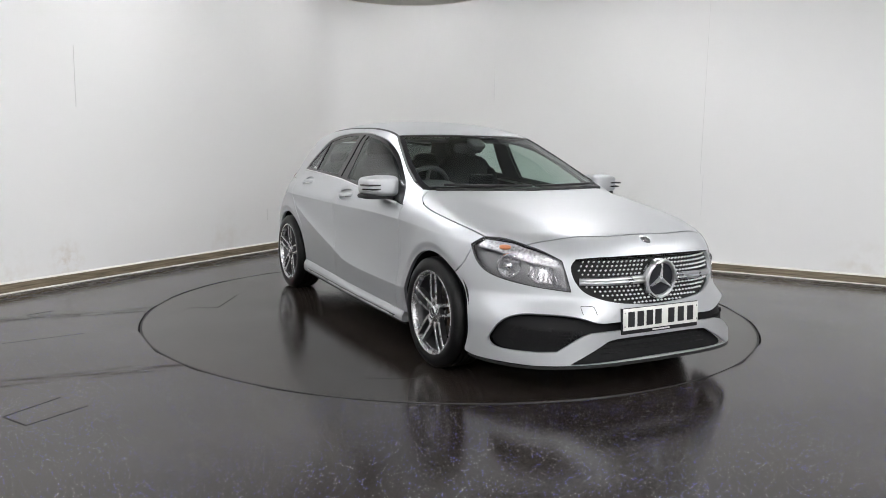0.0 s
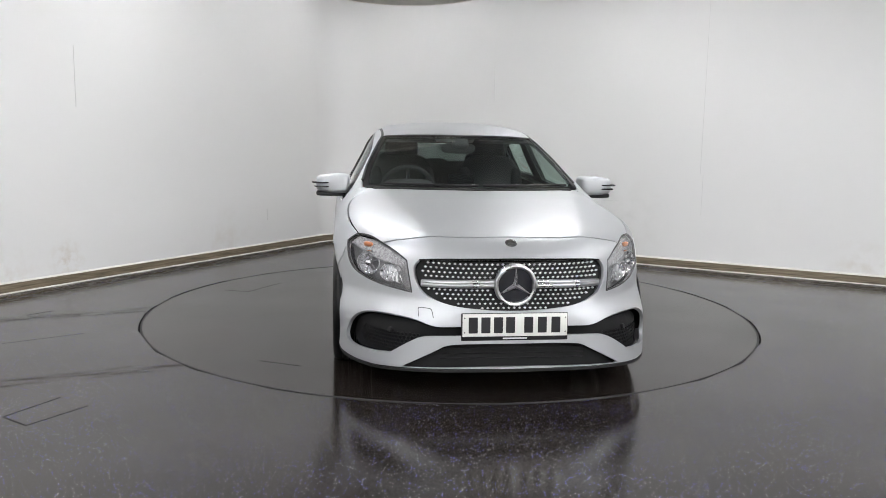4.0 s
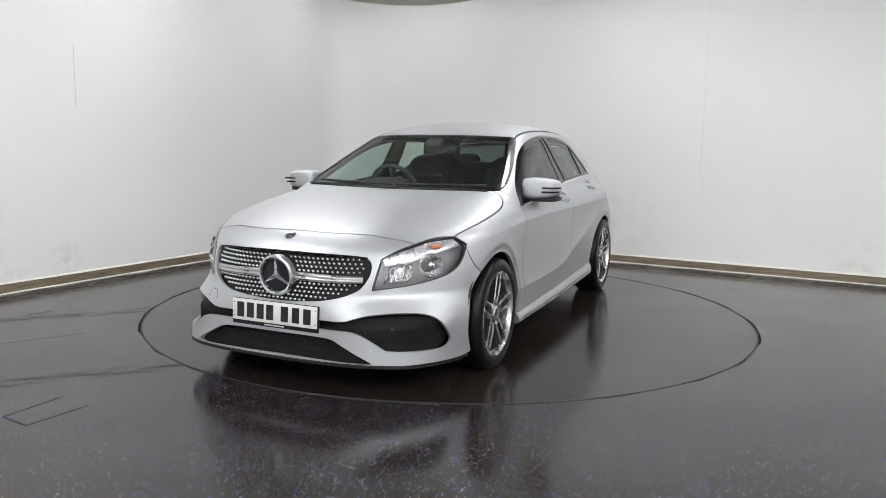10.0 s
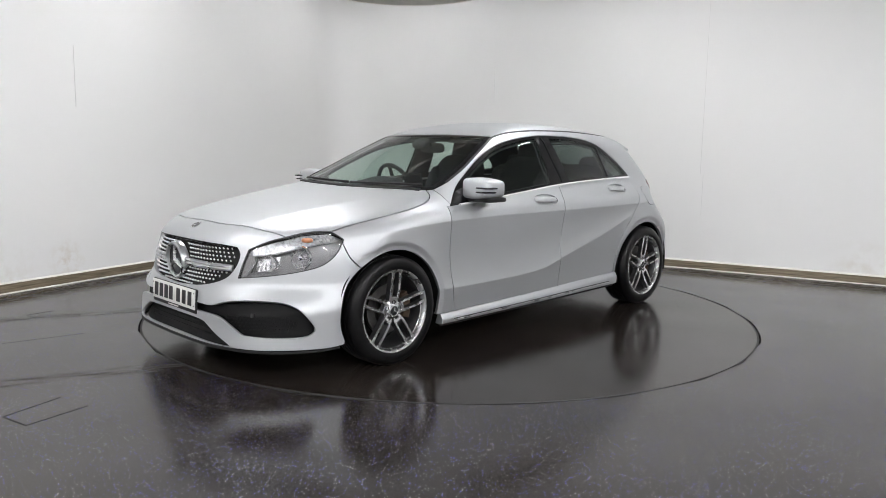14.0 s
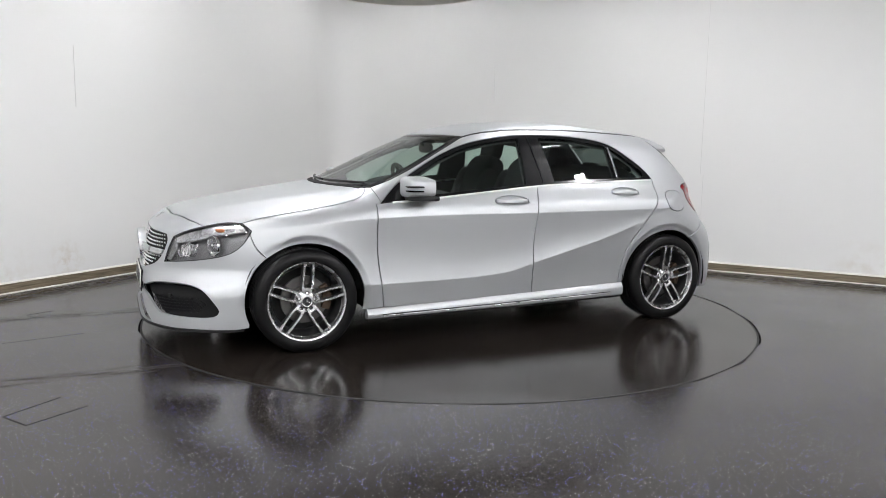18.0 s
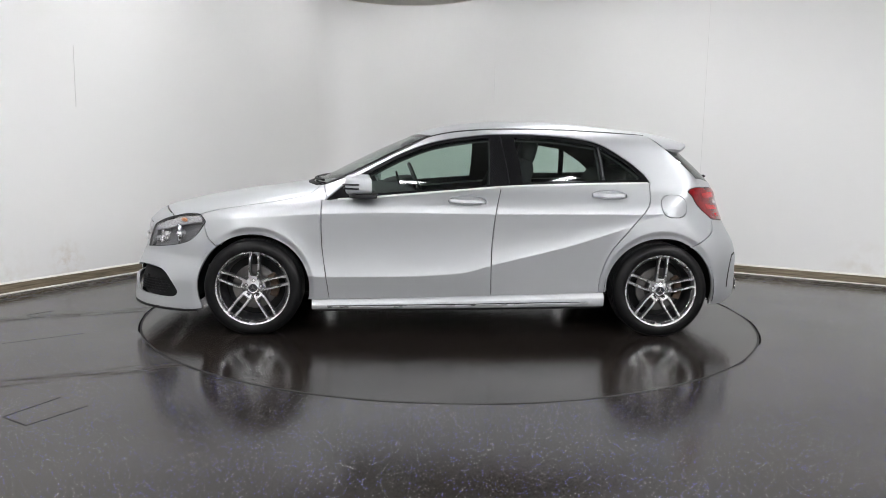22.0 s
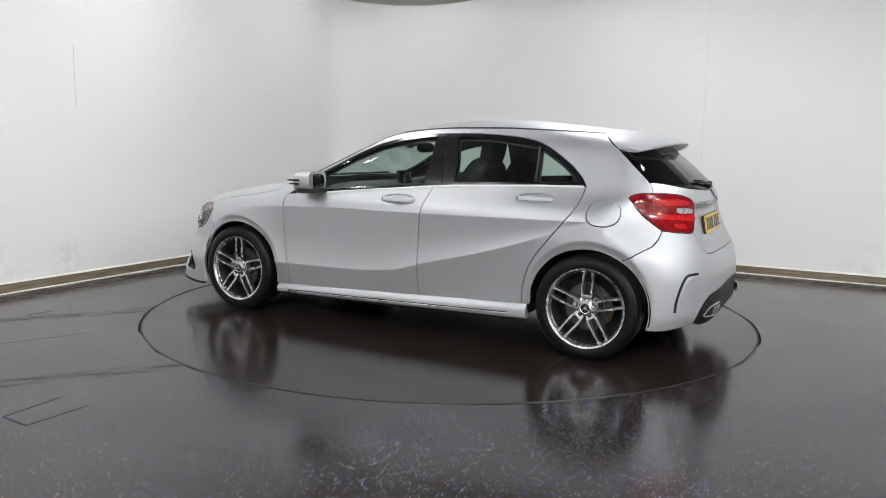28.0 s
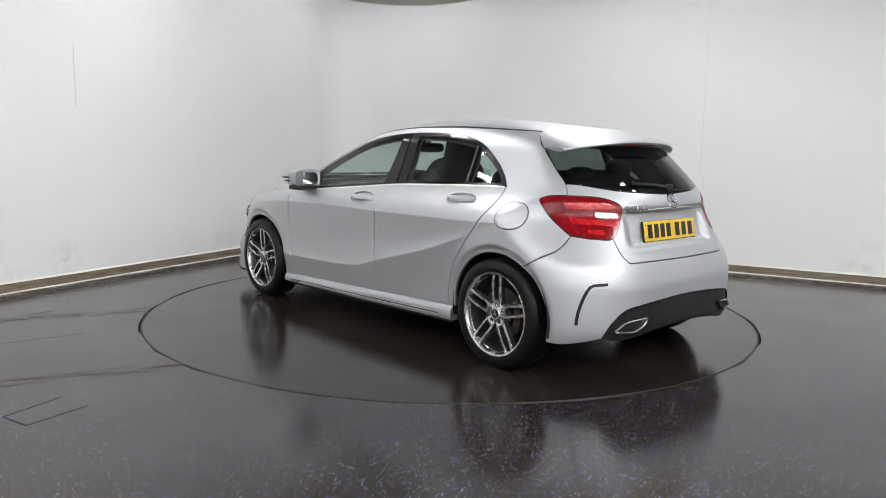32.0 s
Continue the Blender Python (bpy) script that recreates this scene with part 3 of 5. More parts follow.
def room():
    # floor with a round opening
    from mathutils import geometry
    n = 420
    ring = [Vector(((TURN_R + .013) * math.cos(2 * math.pi * i / n), (TURN_R + .013) * math.sin(2 * math.pi * i / n))) for i in range(n)]
    outer = [room_point(a, b).to_2d() for a, b in ((-.3, -.3), (LEN_L + .3, -.3), (LEN_L + .3, LEN_R + .3), (-.3, LEN_R + .3))]
    pts = ring + outer
    edges = [(i, (i + 1) % n) for i in range(n)] + [(n + i, n + (i + 1) % 4) for i in range(4)]
    v, _, tri, _, _, _ = geometry.delaunay_2d_cdt(pts, edges, [], 0, 1e-6)
    tri = [t for t in tri if sum((v[i] for i in t), Vector((0, 0))).length / 3 > TURN_R * .999 or max(v[i].length for i in t) > TURN_R + .05]
    verts = [(p.x, p.y, 0) for p in v]
    k = len(verts)
    verts += [(p.x, p.y, -.08) for p in ring]
    faces = [tuple(t) for t in tri] + [(i, (i + 1) % n, k + (i + 1) % n, k + i) for i in range(n)]
    ob = tagged(link_mesh("floor", verts, faces, FLOOR, smooth=False), "dark speckled glossy vinyl floor", "floor", kind="structure")
    v, f = lathe([(0.001, -.10), (TURN_R + .3, -.10)], 64, "z")
    tagged(link_mesh("turntable_pit", v, f, DARK), "black pit below the turntable", "floor", kind="structure")
    # walls
    t = .12
    runs = {"wall_left": ((-t, -t), (LEN_L, -t), (LEN_L, 0), (0, 0)), "wall_right": ((-t, 0), (0, 0), (0, LEN_R), (-t, LEN_R)),
            "wall_back_left": ((LEN_L, -t), (LEN_L + t, -t), (LEN_L + t, LEN_R), (LEN_L, LEN_R)),
            "wall_back_right": ((-t, LEN_R), (LEN_L + t, LEN_R), (LEN_L + t, LEN_R + t), (-t, LEN_R + t))}
    for name, foot in runs.items():
        far = name.startswith("wall_back")
        ob = prism(name, [room_point(a, b) for a, b in foot], 0, WALL_H, WALL_GREY if far else WALL)
        tagged(ob, "plain pale wall behind the camera" if far else "plain white painted wall of a photo bay", "wall", kind="structure")
    # rounded corner between the two walls in view
    r = .55
    foot = [room_point(r - r * math.sin(a), r - r * math.cos(a)) for a in [math.pi / 2 * i / 14 for i in range(15)]]
    foot = foot + [room_point(.001, .001)]
    ob = prism("wall_corner", foot, 0, WALL_H, WALL)
    for p in ob.data.polygons:
        p.use_smooth = len(p.vertices) == 4
    ob.data.set_sharp_from_angle(angle=radians(30))
    tagged(ob, "rounded white corner where two walls meet", "wall", kind="structure")
    ob = prism("ceiling", [room_point(a, b) for a, b in ((-.1, -.1), (LEN_L + .1, -.1), (LEN_L + .1, LEN_R + .1), (-.1, LEN_R + .1))], WALL_H, WALL_H + .1, CEILING)
    tagged(ob, "plain grey ceiling above the lamps", "ceiling", kind="structure")
    # skirting: a low board with a pale top edge
    for name, line in (("baseboard_left", [(LEN_L, 0), (r, 0)]), ("baseboard_corner", None), ("baseboard_right", [(0, r), (0, LEN_R)])):
        if line is None:
            path = [room_point(r - r * math.sin(a), r - r * math.cos(a)) for a in [math.pi / 2 * i / 14 for i in range(15)]][::-1]
        else:
            path = [room_point(*q) for q in line]
        if name == "baseboard_corner":
            path = path[::-1]
            centre = room_point(r, r)
        else:
            centre = Vector((0, 0, 0))
        prof = [(0, 0), (.022, 0), (.022, .008), (.016, .012), (.016, .082), (.012, .092), (0, .096)]
        verts, faces = [], []
        for i, p in enumerate(path):
            a, b = path[max(i - 1, 0)], path[min(i + 1, len(path) - 1)]
            d = (b - a).normalized()
            nrm = Vector((-d.y, d.x, 0))
            if nrm.dot(centre - p) < 0:
                nrm = -nrm
            for off, z in prof:
                verts.append(p + nrm * off + Vector((0, 0, z)))
        k = len(prof)
        for i in range(len(path) - 1):
            for j in range(k - 1):
                faces.append((i * k + j, i * k + j + 1, (i + 1) * k + j + 1, (i + 1) * k + j))
        ob = link_mesh(name, verts, faces, [SKIRTING, SKIRT_TOP], smooth=False)
        for i, p in enumerate(ob.data.polygons):
            p.material_index = 1 if i % (k - 1) in (1, 2, 4, 5) else 0
        tagged(ob, "scuffed brown skirting board with a pale edge", "skirting board", kind="structure")


def lights():
    """A half ring of short LED battens on drop rods, above the turntable."""
    for i in range(10):
        ang = radians(-92 + 36 * i)
        if math.sin(ang) > .5:
            continue
        root = new("ceiling_light")
        root.matrix_world = pose(2.9 * math.cos(ang), 2.9 * math.sin(ang), LAMP_H, 0, 0, math.degrees(ang) + 90)
        l, w = LAMP_S
        bm = bmesh.new()
        for x, y, p, q in ((0, w / 2, l + .03, .03), (0, -w / 2, l + .03, .03), (l / 2, 0, .03, w - .03), (-l / 2, 0, .03, w - .03)):
            block(bm, (p, q, .05), pose(x, y, .02), .004, 1)
        block(bm, (l, w, .01), pose(0, 0, .05))
        part("frame", bm, TRIM_WHITE, root)
        bm = bmesh.new()
        block(bm, (l - .03, w - .03, .012), pose(0, 0, .004))
        part("diffuser", bm, RING_LIGHT, root)
        bm = bmesh.new()
        block(bm, (.02, .02, WALL_H - LAMP_H - .05), pose(0, 0, .05 + (WALL_H - LAMP_H - .05) / 2))
        part("drop_rod", bm, TRIM_WHITE, root)
        tagged(root, "short white LED batten hanging lit from the ceiling", "ceiling light", "ring of ceiling lights")


LAMP_H, LAMP_S = 3.34, (.32, .15)


def fill_panels():
    """Large flush panels over the rest of the bay, added unseen as fill light."""
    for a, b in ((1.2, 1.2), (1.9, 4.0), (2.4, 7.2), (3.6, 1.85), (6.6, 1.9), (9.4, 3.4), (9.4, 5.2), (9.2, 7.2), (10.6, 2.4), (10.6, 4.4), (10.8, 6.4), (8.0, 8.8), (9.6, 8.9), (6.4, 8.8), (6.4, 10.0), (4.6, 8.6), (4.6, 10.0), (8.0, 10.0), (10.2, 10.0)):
        root = new("fill_panel")
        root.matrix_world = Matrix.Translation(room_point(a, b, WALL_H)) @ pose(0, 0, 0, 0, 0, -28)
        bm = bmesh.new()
        # the smaller added panel only brightens the corner between the walls
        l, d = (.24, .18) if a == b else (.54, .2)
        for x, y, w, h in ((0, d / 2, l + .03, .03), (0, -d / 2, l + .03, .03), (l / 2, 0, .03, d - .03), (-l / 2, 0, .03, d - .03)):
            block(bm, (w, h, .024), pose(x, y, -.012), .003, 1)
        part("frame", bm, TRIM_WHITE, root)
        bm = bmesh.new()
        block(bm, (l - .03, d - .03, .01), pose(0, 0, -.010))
        part("diffuser", bm, FILL_LIGHT, root)
        tagged(root, "unseen oblong LED fill panel lit flush in the ceiling", "ceiling light", "flush ceiling panels")


def cut_line(name, points, width, z, material, parent=None):
    """A narrow dark cut or joint drawn along points on a level floor."""
    verts, faces = [], []
    for p, q in zip(points, points[1:]):
        p, q = Vector((*p, 0)), Vector((*q, 0))
        d = (q - p).normalized()
        n = Vector((-d.y, d.x, 0)) * width / 2
        k = len(verts)
        for c in (p - n, q - n, q + n, p + n):
            verts += [c + Vector((0, 0, z - .004)), c + Vector((0, 0, z + .0006))]
        faces += [(k + 1, k + 3, k + 5, k + 7), (k, k + 2, k + 3, k + 1), (k + 2, k + 4, k + 5, k + 3), (k + 4, k + 6, k + 7, k + 5), (k + 6, k, k + 1, k + 7)]
    return link_mesh(name, verts, faces, material, parent, smooth=False)


def floor_marks():
    """Cuts and a covered hatch in the vinyl, and joints and marks on the walls."""
    tagged(cut_line("floor_hatch_joint", [(-1.90, -2.26), (-2.02, -2.54), (-1.86, -2.64), (-1.71, -2.37)], .009, 0, DARK), "cut joint round a hatch in the vinyl floor", "floor joint", kind="structure")
    tagged(cut_line("floor_cut", [(-3.02, -.53), (-2.91, -.37)], .010, 0, DARK), "short open cut in the vinyl floor", "floor joint", kind="structure")
    tagged(cut_line("floor_cut_short", [(-2.99, -.58), (-2.86, -.60)], .006, 0, DARK), "short open cut in the vinyl floor", "floor joint", kind="structure")
    tagged(cut_line("floor_seam", [(-2.75, -1.30), (-2.38, -1.01)], .004, 0, DARK), "faint seam in the vinyl floor", "floor joint", kind="structure")
    for wall, s, z0, z1, w in (("l", 3.93, 1.53, 2.05, .003), ("r", 2.15, 1.77, 2.22, .003), ("r", 4.53, 1.0, 3.5, .003), ("l", 1.52, .36, .49, .003), ("r", 4.56, .58, .99, .002)):
        m = Matrix.Translation(room_point(s, .002) if wall == "l" else room_point(.002, s)) @ pose(0, 0, (z0 + z1) / 2, 0, 0, 62 if wall == "l" else -28)
        bm = bmesh.new()
        block(bm, (w, .004, z1 - z0), m)
        tagged(part("wall_joint", bm, WALL_LINE, None), "thin vertical joint between wall boards", "wall joint", kind="structure")
    for s, z, l in ((3.575, .679, .22), (3.565, .522, .13)):
        bm = bmesh.new()
        block(bm, (l, .004, .003), Matrix.Translation(room_point(.002, s)) @ pose(0, 0, z, 0, 0, -28))
        tagged(part("wall_scratch", bm, WALL_LINE, None), "short level scratch in the white wall", "wall mark", kind="structure")
    # round canopy whose rim just dips into view
    root = new("ceiling_canopy")
    root.location = (-.50, 1.62, 2.69)
    lathe_part("canopy_rim", [(.80, .08), (.80, .004), (.795, 0), (.78, 0), (.775, .006)], SKIRT_TOP, root, 64, "z")
    lathe_part("canopy_plate", [(.776, .004), (.001, .004)], CANOPY, root, 64, "z")
    lathe_part("canopy_stem", [(.05, .004), (.05, WALL_H - 2.69)], TRIM_WHITE, root, 16, "z")
    tagged(root, "round beige canopy hanging below the ceiling", "ceiling canopy")


WALL_LINE = surface("wall_joint_grey", (.64, .64, .63), .7)
CANOPY = surface("beige_canopy", (.50, .48, .43), .7)


def turntable():
    root = new("turntable")
    v, f = lathe([(.001, 0), (TURN_R * .5, 0), (TURN_R - .014, 0)], 420, "z")
    link_mesh("table_top", v, f, TABLE_TOP, root, smooth=False)
    v, f = lathe([(TURN_R - .014, 0), (TURN_R - .012, .0015), (TURN_R - .003, .0015), (TURN_R, -.003), (TURN_R, -.05), (.5, -.05)], 420, "z")
    link_mesh("table_edge", v, f, BLACK_SATIN, root, "dark metal edge", smooth=False)
    turn = Matrix.Rotation(radians(-heading(0)), 2)
    for line in ([(-1.99, -.19), (-1.76, -.16), (-1.75, .32)],):
        cut_line("table_joint", [tuple(turn @ Vector(p)) for p in line], .006, 0, DARK, root)
    turn = Matrix.Rotation(radians(-heading(6)), 2)
    cut_line("table_joint", [tuple(turn @ Vector(p)) for p in ((-1.36, -1.33), (-1.12, -1.47))], .006, 0, DARK, root)
    return tagged(root, "round dark speckled turntable flush with the floor", "turntable")
# ---- the car ----
AXLE, WHEEL_R = 1.35, .318


def arch(cx, a0, a1, r=.345, n=9, rx=.362):
    """Points of a wheel arch seen from the side, from one angle to another."""
    return [("s", cx + rx * math.cos(radians(a0 + (a1 - a0) * i / (n - 1))), .318 + r * math.sin(radians(a0 + (a1 - a0) * i / (n - 1)))) for i in range(n)]


DOOR_FRONT = [("s", .905, .891), ("s", .907, .80), ("s", .905, .603), ("s", .882, .416), ("s", .858, .240)]
DOOR_MID = [("s", -.272, .994), ("s", -.233, .852), ("s", -.212, .665), ("s", -.205, .48), ("s", -.21, .268)]
DOOR_REAR = [("s", -1.285, 1.028), ("s", -1.25, .888), ("s", -1.137, .742), ("s", -1.003, .57), ("s", -.945, .413), ("s", -.935, .292)]
BELT = [("s", .873, .899), ("s", .54, .922), ("s", .133, .958), ("s", -.276, .994), ("s", -.758, 1.017), ("s", -1.285, 1.030)]
DLO_TOP = [("s", .873, .899), ("s", .75, 1.002), ("s", .605, 1.090), ("s", .40, 1.197), ("s", .20, 1.272), ("s", -.05, 1.318), ("s", -.272, 1.337), ("s", -.616, 1.333), ("s", -.918, 1.293), ("s", -1.139, 1.173), ("s", -1.247, 1.083)]
SCREEN_EDGE = [("p", .90, .705, .984), ("p", .795, .709, 1.025), ("p", .60, .672, 1.113), ("p", .40, .616, 1.217), ("p", .28, .578, 1.272), ("p", .185, .548, 1.312)]
ROOF_EDGE = [("p", .185, .548, 1.312), ("p", 0, .54, 1.345), ("p", -.3, .538, 1.368), ("p", -.7, .53, 1.368), ("p", -1.1, .50, 1.345), ("p", -1.30, .455, 1.325)]
HATCH_EDGE = [("p", -1.30, .455, 1.325), ("p", -1.372, .545, 1.29), ("p", -1.426, .576, 1.252), ("p", -1.558, .616, 1.136), ("p", -1.642, .63, 1.062), ("p", -1.665, .645, 1.0)]
LAMP_R_OUT = [("p", -1.665, .645, .998), ("p", -1.583, .709, .993), ("p", -1.548, .739, .976), ("p", -1.56, .742, .955), ("p", -1.623, .728, .879), ("p", -1.70, .70, .81), ("p", -1.736, .69, .785)]
LAMP_R_IN = [("p", -1.736, .69, .785), ("p", -1.822, .605, .772), ("p", -1.879, .508, .774), ("p", -1.865, .425, .884), ("p", -1.852, .415, .945), ("p", -1.798, .49, .984), ("p", -1.72, .588, .997)]
REAR_SEAM = [("p", -1.736, .69, .785), ("p", -1.735, .75, .745), ("p", -1.69, .80, .69), ("s", -1.547, .607)]
HOOD_SEAM = [("p", .925, .672, .978), ("p", .955, .735, .945), ("p", 1.03, .775, .913), ("p", 1.16, .797, .882), ("p", 1.34, .80, .851), ("p", 1.52, .793, .83), ("p", 1.704, .750, .78)]
LAMP_F_TOP = [("p", 1.704, .750, .778), ("p", 1.776, .699, .778), ("p", 1.837, .663, .769), ("p", 1.907, .624, .750), ("p", 1.973, .580, .730), ("p", 2.060, .510, .684)]
LAMP_F_IN = [("p", 2.060, .510, .684), ("p", 2.092, .500, .61), ("f", .496, .538)]
LAMP_F_LOW = [("f", .496, .538), ("p", 1.995, .618, .553), ("p", 1.873, .713, .576), ("p", 1.779, .77, .606), ("p", 1.713, .799, .658), ("p", 1.660, .806, .741)]
FRONT_SEAM = [("p", 1.672, .812, .72), ("s", 1.64, .64), ("s", 1.583, .582)]
HOOD_LEAD = [("f", 0, .806), ("f", .2, .803), ("p", 2.023, .358, .795), ("p", 1.972, .506, .779), ("p", 1.945, .556, .771), ("p", 1.907, .624, .751)]


def ring_of(cx, cz, rx, rz, n=12, power=1.0):
    """A closed round outline seen from the side."""
    def s(v):
        return math.copysign(abs(v) ** power, v)
    return [[("s", cx + rx * s(math.cos(2 * math.pi * i / n)), cz + rz * s(math.sin(2 * math.pi * i / n))) for i in range(n)]]


def handle_cup(cx, cz, rx, rz):
    return ring_of(cx, cz, rx, rz, 14)


FUEL_FLAP = ring_of(-1.426, .879, .093, .073, 16, .8)


def shell(car):
    P = PAINT
    panel("front_door", [DOOR_FRONT, [("s", .858, .240), ("s", .3, .253)], DOOR_MID[::-1], [("s", -.272, .994), ("s", .133, .958), ("s", .54, .922)]], P, car, creases=True, holes=[handle_cup(-.043, .895, .128, .036)])
    panel("rear_door", [DOOR_MID, [("s", -.21, .268), ("s", -.6, .28)], DOOR_REAR[::-1], [("s", -1.285, 1.028), ("s", -.758, 1.017)]], P, car, creases=True, holes=[handle_cup(-.99, .943, .122, .033)])
    panel("front_wing", [HOOD_SEAM, [("p", 1.704, .750, .778), ("p", 1.662, .803, .742)], FRONT_SEAM, arch(AXLE, 50, 188), [("s", 1.0, .236), ("s", .93, .237)], DOOR_FRONT[::-1],
                         [("s", .905, .891), ("s", .873, .90), ("p", .90, .705, .984)], [("p", .90, .705, .984)]], P, car, creases=True, arches=True)
    panel("side_frame", [SCREEN_EDGE, ROOF_EDGE, HATCH_EDGE, LAMP_R_OUT, REAR_SEAM, arch(-AXLE, 123, -4), [("s", -.97, .293)], DOOR_REAR[::-1], [("s", -1.285, 1.028)], DLO_TOP[::-1], [("s", .873, .899)]], P, car, creases=True, holes=[FUEL_FLAP], arches=True)
    panel("fuel_flap", FUEL_FLAP, P, car, step=.02, lip=.0008, gap=.002)
    panel("bonnet", both_halves([[("t", 1.075, 0), ("t", 1.053, .17), ("t", .998, .47), ("t", .957, .60)], HOOD_SEAM, [("p", 1.704, .750, .78), ("p", 1.776, .699, .779), ("p", 1.837, .663, .770)], HOOD_LEAD[::-1]]), P, car, twin=False)
    panel("roof", both_halves([[("t", .305, 0), ("t", .283, .25), ("t", .24, .42)], ROOF_EDGE, [("p", -1.30, .455, 1.325), ("t", -1.24, .25), ("t", -1.22, 0)]]), P, car, twin=False)
    grille = both_halves([[("f", 0, .708), ("f", .262, .706), ("f", .46, .694)], [("f", .46, .694), ("f", .484, .66), ("f", .474, .592), ("f", .419, .528), ("f", .267, .485), ("f", 0, .465)]])
    intake = both_halves([[("f", 0, .39), ("f", .3, .385), ("f", .40, .389), ("f", .50, .419), ("f", .63, .428), ("f", .715, .418), ("f", .77, .385), ("f", .805, .31), ("f", .812, .265), ("f", .79, .238), ("f", .69, .243), ("f", .605, .253)],
                          [("f", .605, .253), ("f", .535, .302), ("f", .46, .338), ("f", .37, .345), ("f", 0, .345)]])
    lower = both_halves([[("f", 0, .30), ("f", .30, .298), ("f", .385, .27)], [("f", .385, .27), ("f", .545, .188)], [("f", .545, .188), ("f", .3, .191), ("f", 0, .192)]])
    panel("front_bumper", both_halves([HOOD_LEAD, LAMP_F_TOP[3:], LAMP_F_IN, LAMP_F_LOW[:-1], FRONT_SEAM, arch(AXLE, 50, -22), [("s", 1.69, .172), ("s", 1.80, .162)], [("f", .69, .170), ("f", .53, .181), ("f", .3, .180), ("f", 0, .176)]]),
          P, car, mode="nose", twin=False, step=.022, holes=[grille, intake, lower], rim=.018, arches=True)
    panel("grille_backing", grille, DARK, car, mode="nose", lift=-.03, gap=-.004, twin=False)
    panel("intake_backing", intake, BLACK_MATT, car, mode="nose", lift=-.05, gap=-.01, twin=False)
    panel("lower_intake", lower, BLACK_MATT, car, mode="nose", lift=-.04, gap=-.01, twin=False)
    panel("tailgate", both_halves([[("r", 0, 1.003), ("r", .374, 1.022), ("r", .605, 1.06)], HATCH_EDGE[4:], [("p", -1.665, .645, .998)], [("p", -1.72, .588, .997), ("p", -1.798, .49, .984), ("p", -1.852, .415, .945), ("p", -1.865, .425, .884)],
                      [("p", -1.879, .508, .774), ("r", .50, .711), ("r", .48, .665), ("r", .42, .645), ("r", 0, .643)]]), P, car, mode="tail", twin=False)
    diff = [("r", .640, .25), ("r", .604, .325), ("r", .529, .395), ("r", .414, .418), ("r", .2, .435), ("r", 0, .440)]
    panel("rear_bumper", both_halves([[("r", 0, .643), ("r", .42, .645), ("r", .48, .665), ("r", .50, .711)], [("p", -1.879, .508, .774), ("p", -1.822, .605, .772)], REAR_SEAM, arch(-AXLE, 123, 194), [("s", -1.70, .215), ("s", -1.80, .215)], diff]),
          P, car, mode="tail", twin=False, step=.025, arches=True)
    panel("diffuser", both_halves([diff[::-1], [("r", .640, .25), ("r", .57, .228), ("r", .46, .232), ("r", .32, .255), ("r", .15, .272), ("r", 0, .275)]]), BLACK_SATIN, car, mode="tail", lift=-.006, twin=False)
    # side skirt: an upward shelf, a face and a tucked-in lower edge
    xs = [.97 - 1.94 * i / 40 for i in range(41)]
    skin = on_skin_many([("s", x, .265 - .0294 * x) for x in xs])
    verts, faces = [], []
    for x, p in zip(xs, skin):
        top, low = .2645 - .0294 * x, .186 - .0144 * x
        for out, z in ((-.02, top + .001), (.003, top), (.006, top - .003), (.020, top - .026), (.022, top - .034), (.022, low + .024), (.018, low + .008), (.0, low), (-.04, low + .004)):
            verts.append((x, p[1] + out, z))
    for i in range(40):
        for j in range(8):
            faces.append((i * 9 + j, i * 9 + j + 1, (i + 1) * 9 + j + 1, (i + 1) * 9 + j))
    faces += [tuple(range(9)), tuple(360 + j for j in range(9))[::-1]]
    for q in (1, -1):
        ob = link_mesh("side_skirt", [(v[0], v[1] * q, v[2]) for v in verts], faces, P, car)
        bm = bmesh.new()
        bm.from_mesh(ob.data)
        bmesh.ops.recalc_face_normals(bm, faces=bm.faces)
        bm.to_mesh(ob.data)
        bm.free()
        ob.data.set_sharp_from_angle(angle=radians(28))
F_GLASS = [[("s", .60, .937), ("s", .66, 1.035)], [("s", .66, 1.035), ("s", .60, 1.070), ("s", .40, 1.175), ("s", .20, 1.250), ("s", -.05, 1.298), ("s", -.20, 1.314)], [("s", -.20, 1.316), ("s", -.200, 1.15), ("s", -.192, 1.004)], [("s", -.192, 1.004), ("s", .133, .977), ("s", .54, .942)]]
R_GLASS = [[("s", -.415, 1.022), ("s", -.40, 1.15), ("s", -.36, 1.318)], [("s", -.36, 1.318), ("s", -.616, 1.312), ("s", -.93, 1.268)], [("s", -.93, 1.268), ("s", -.945, 1.15), ("s", -.95, 1.040)], [("s", -.95, 1.040), ("s", -.7, 1.035)]]
Q_GLASS = [[("s", -.975, 1.041), ("s", -.968, 1.15), ("s", -.955, 1.258)], [("s", -.955, 1.258), ("s", -1.11, 1.165), ("s", -1.215, 1.08)], [("s", -1.215, 1.08), ("s", -1.225, 1.05)], [("s", -1.225, 1.05), ("s", -1.1, 1.045)]]


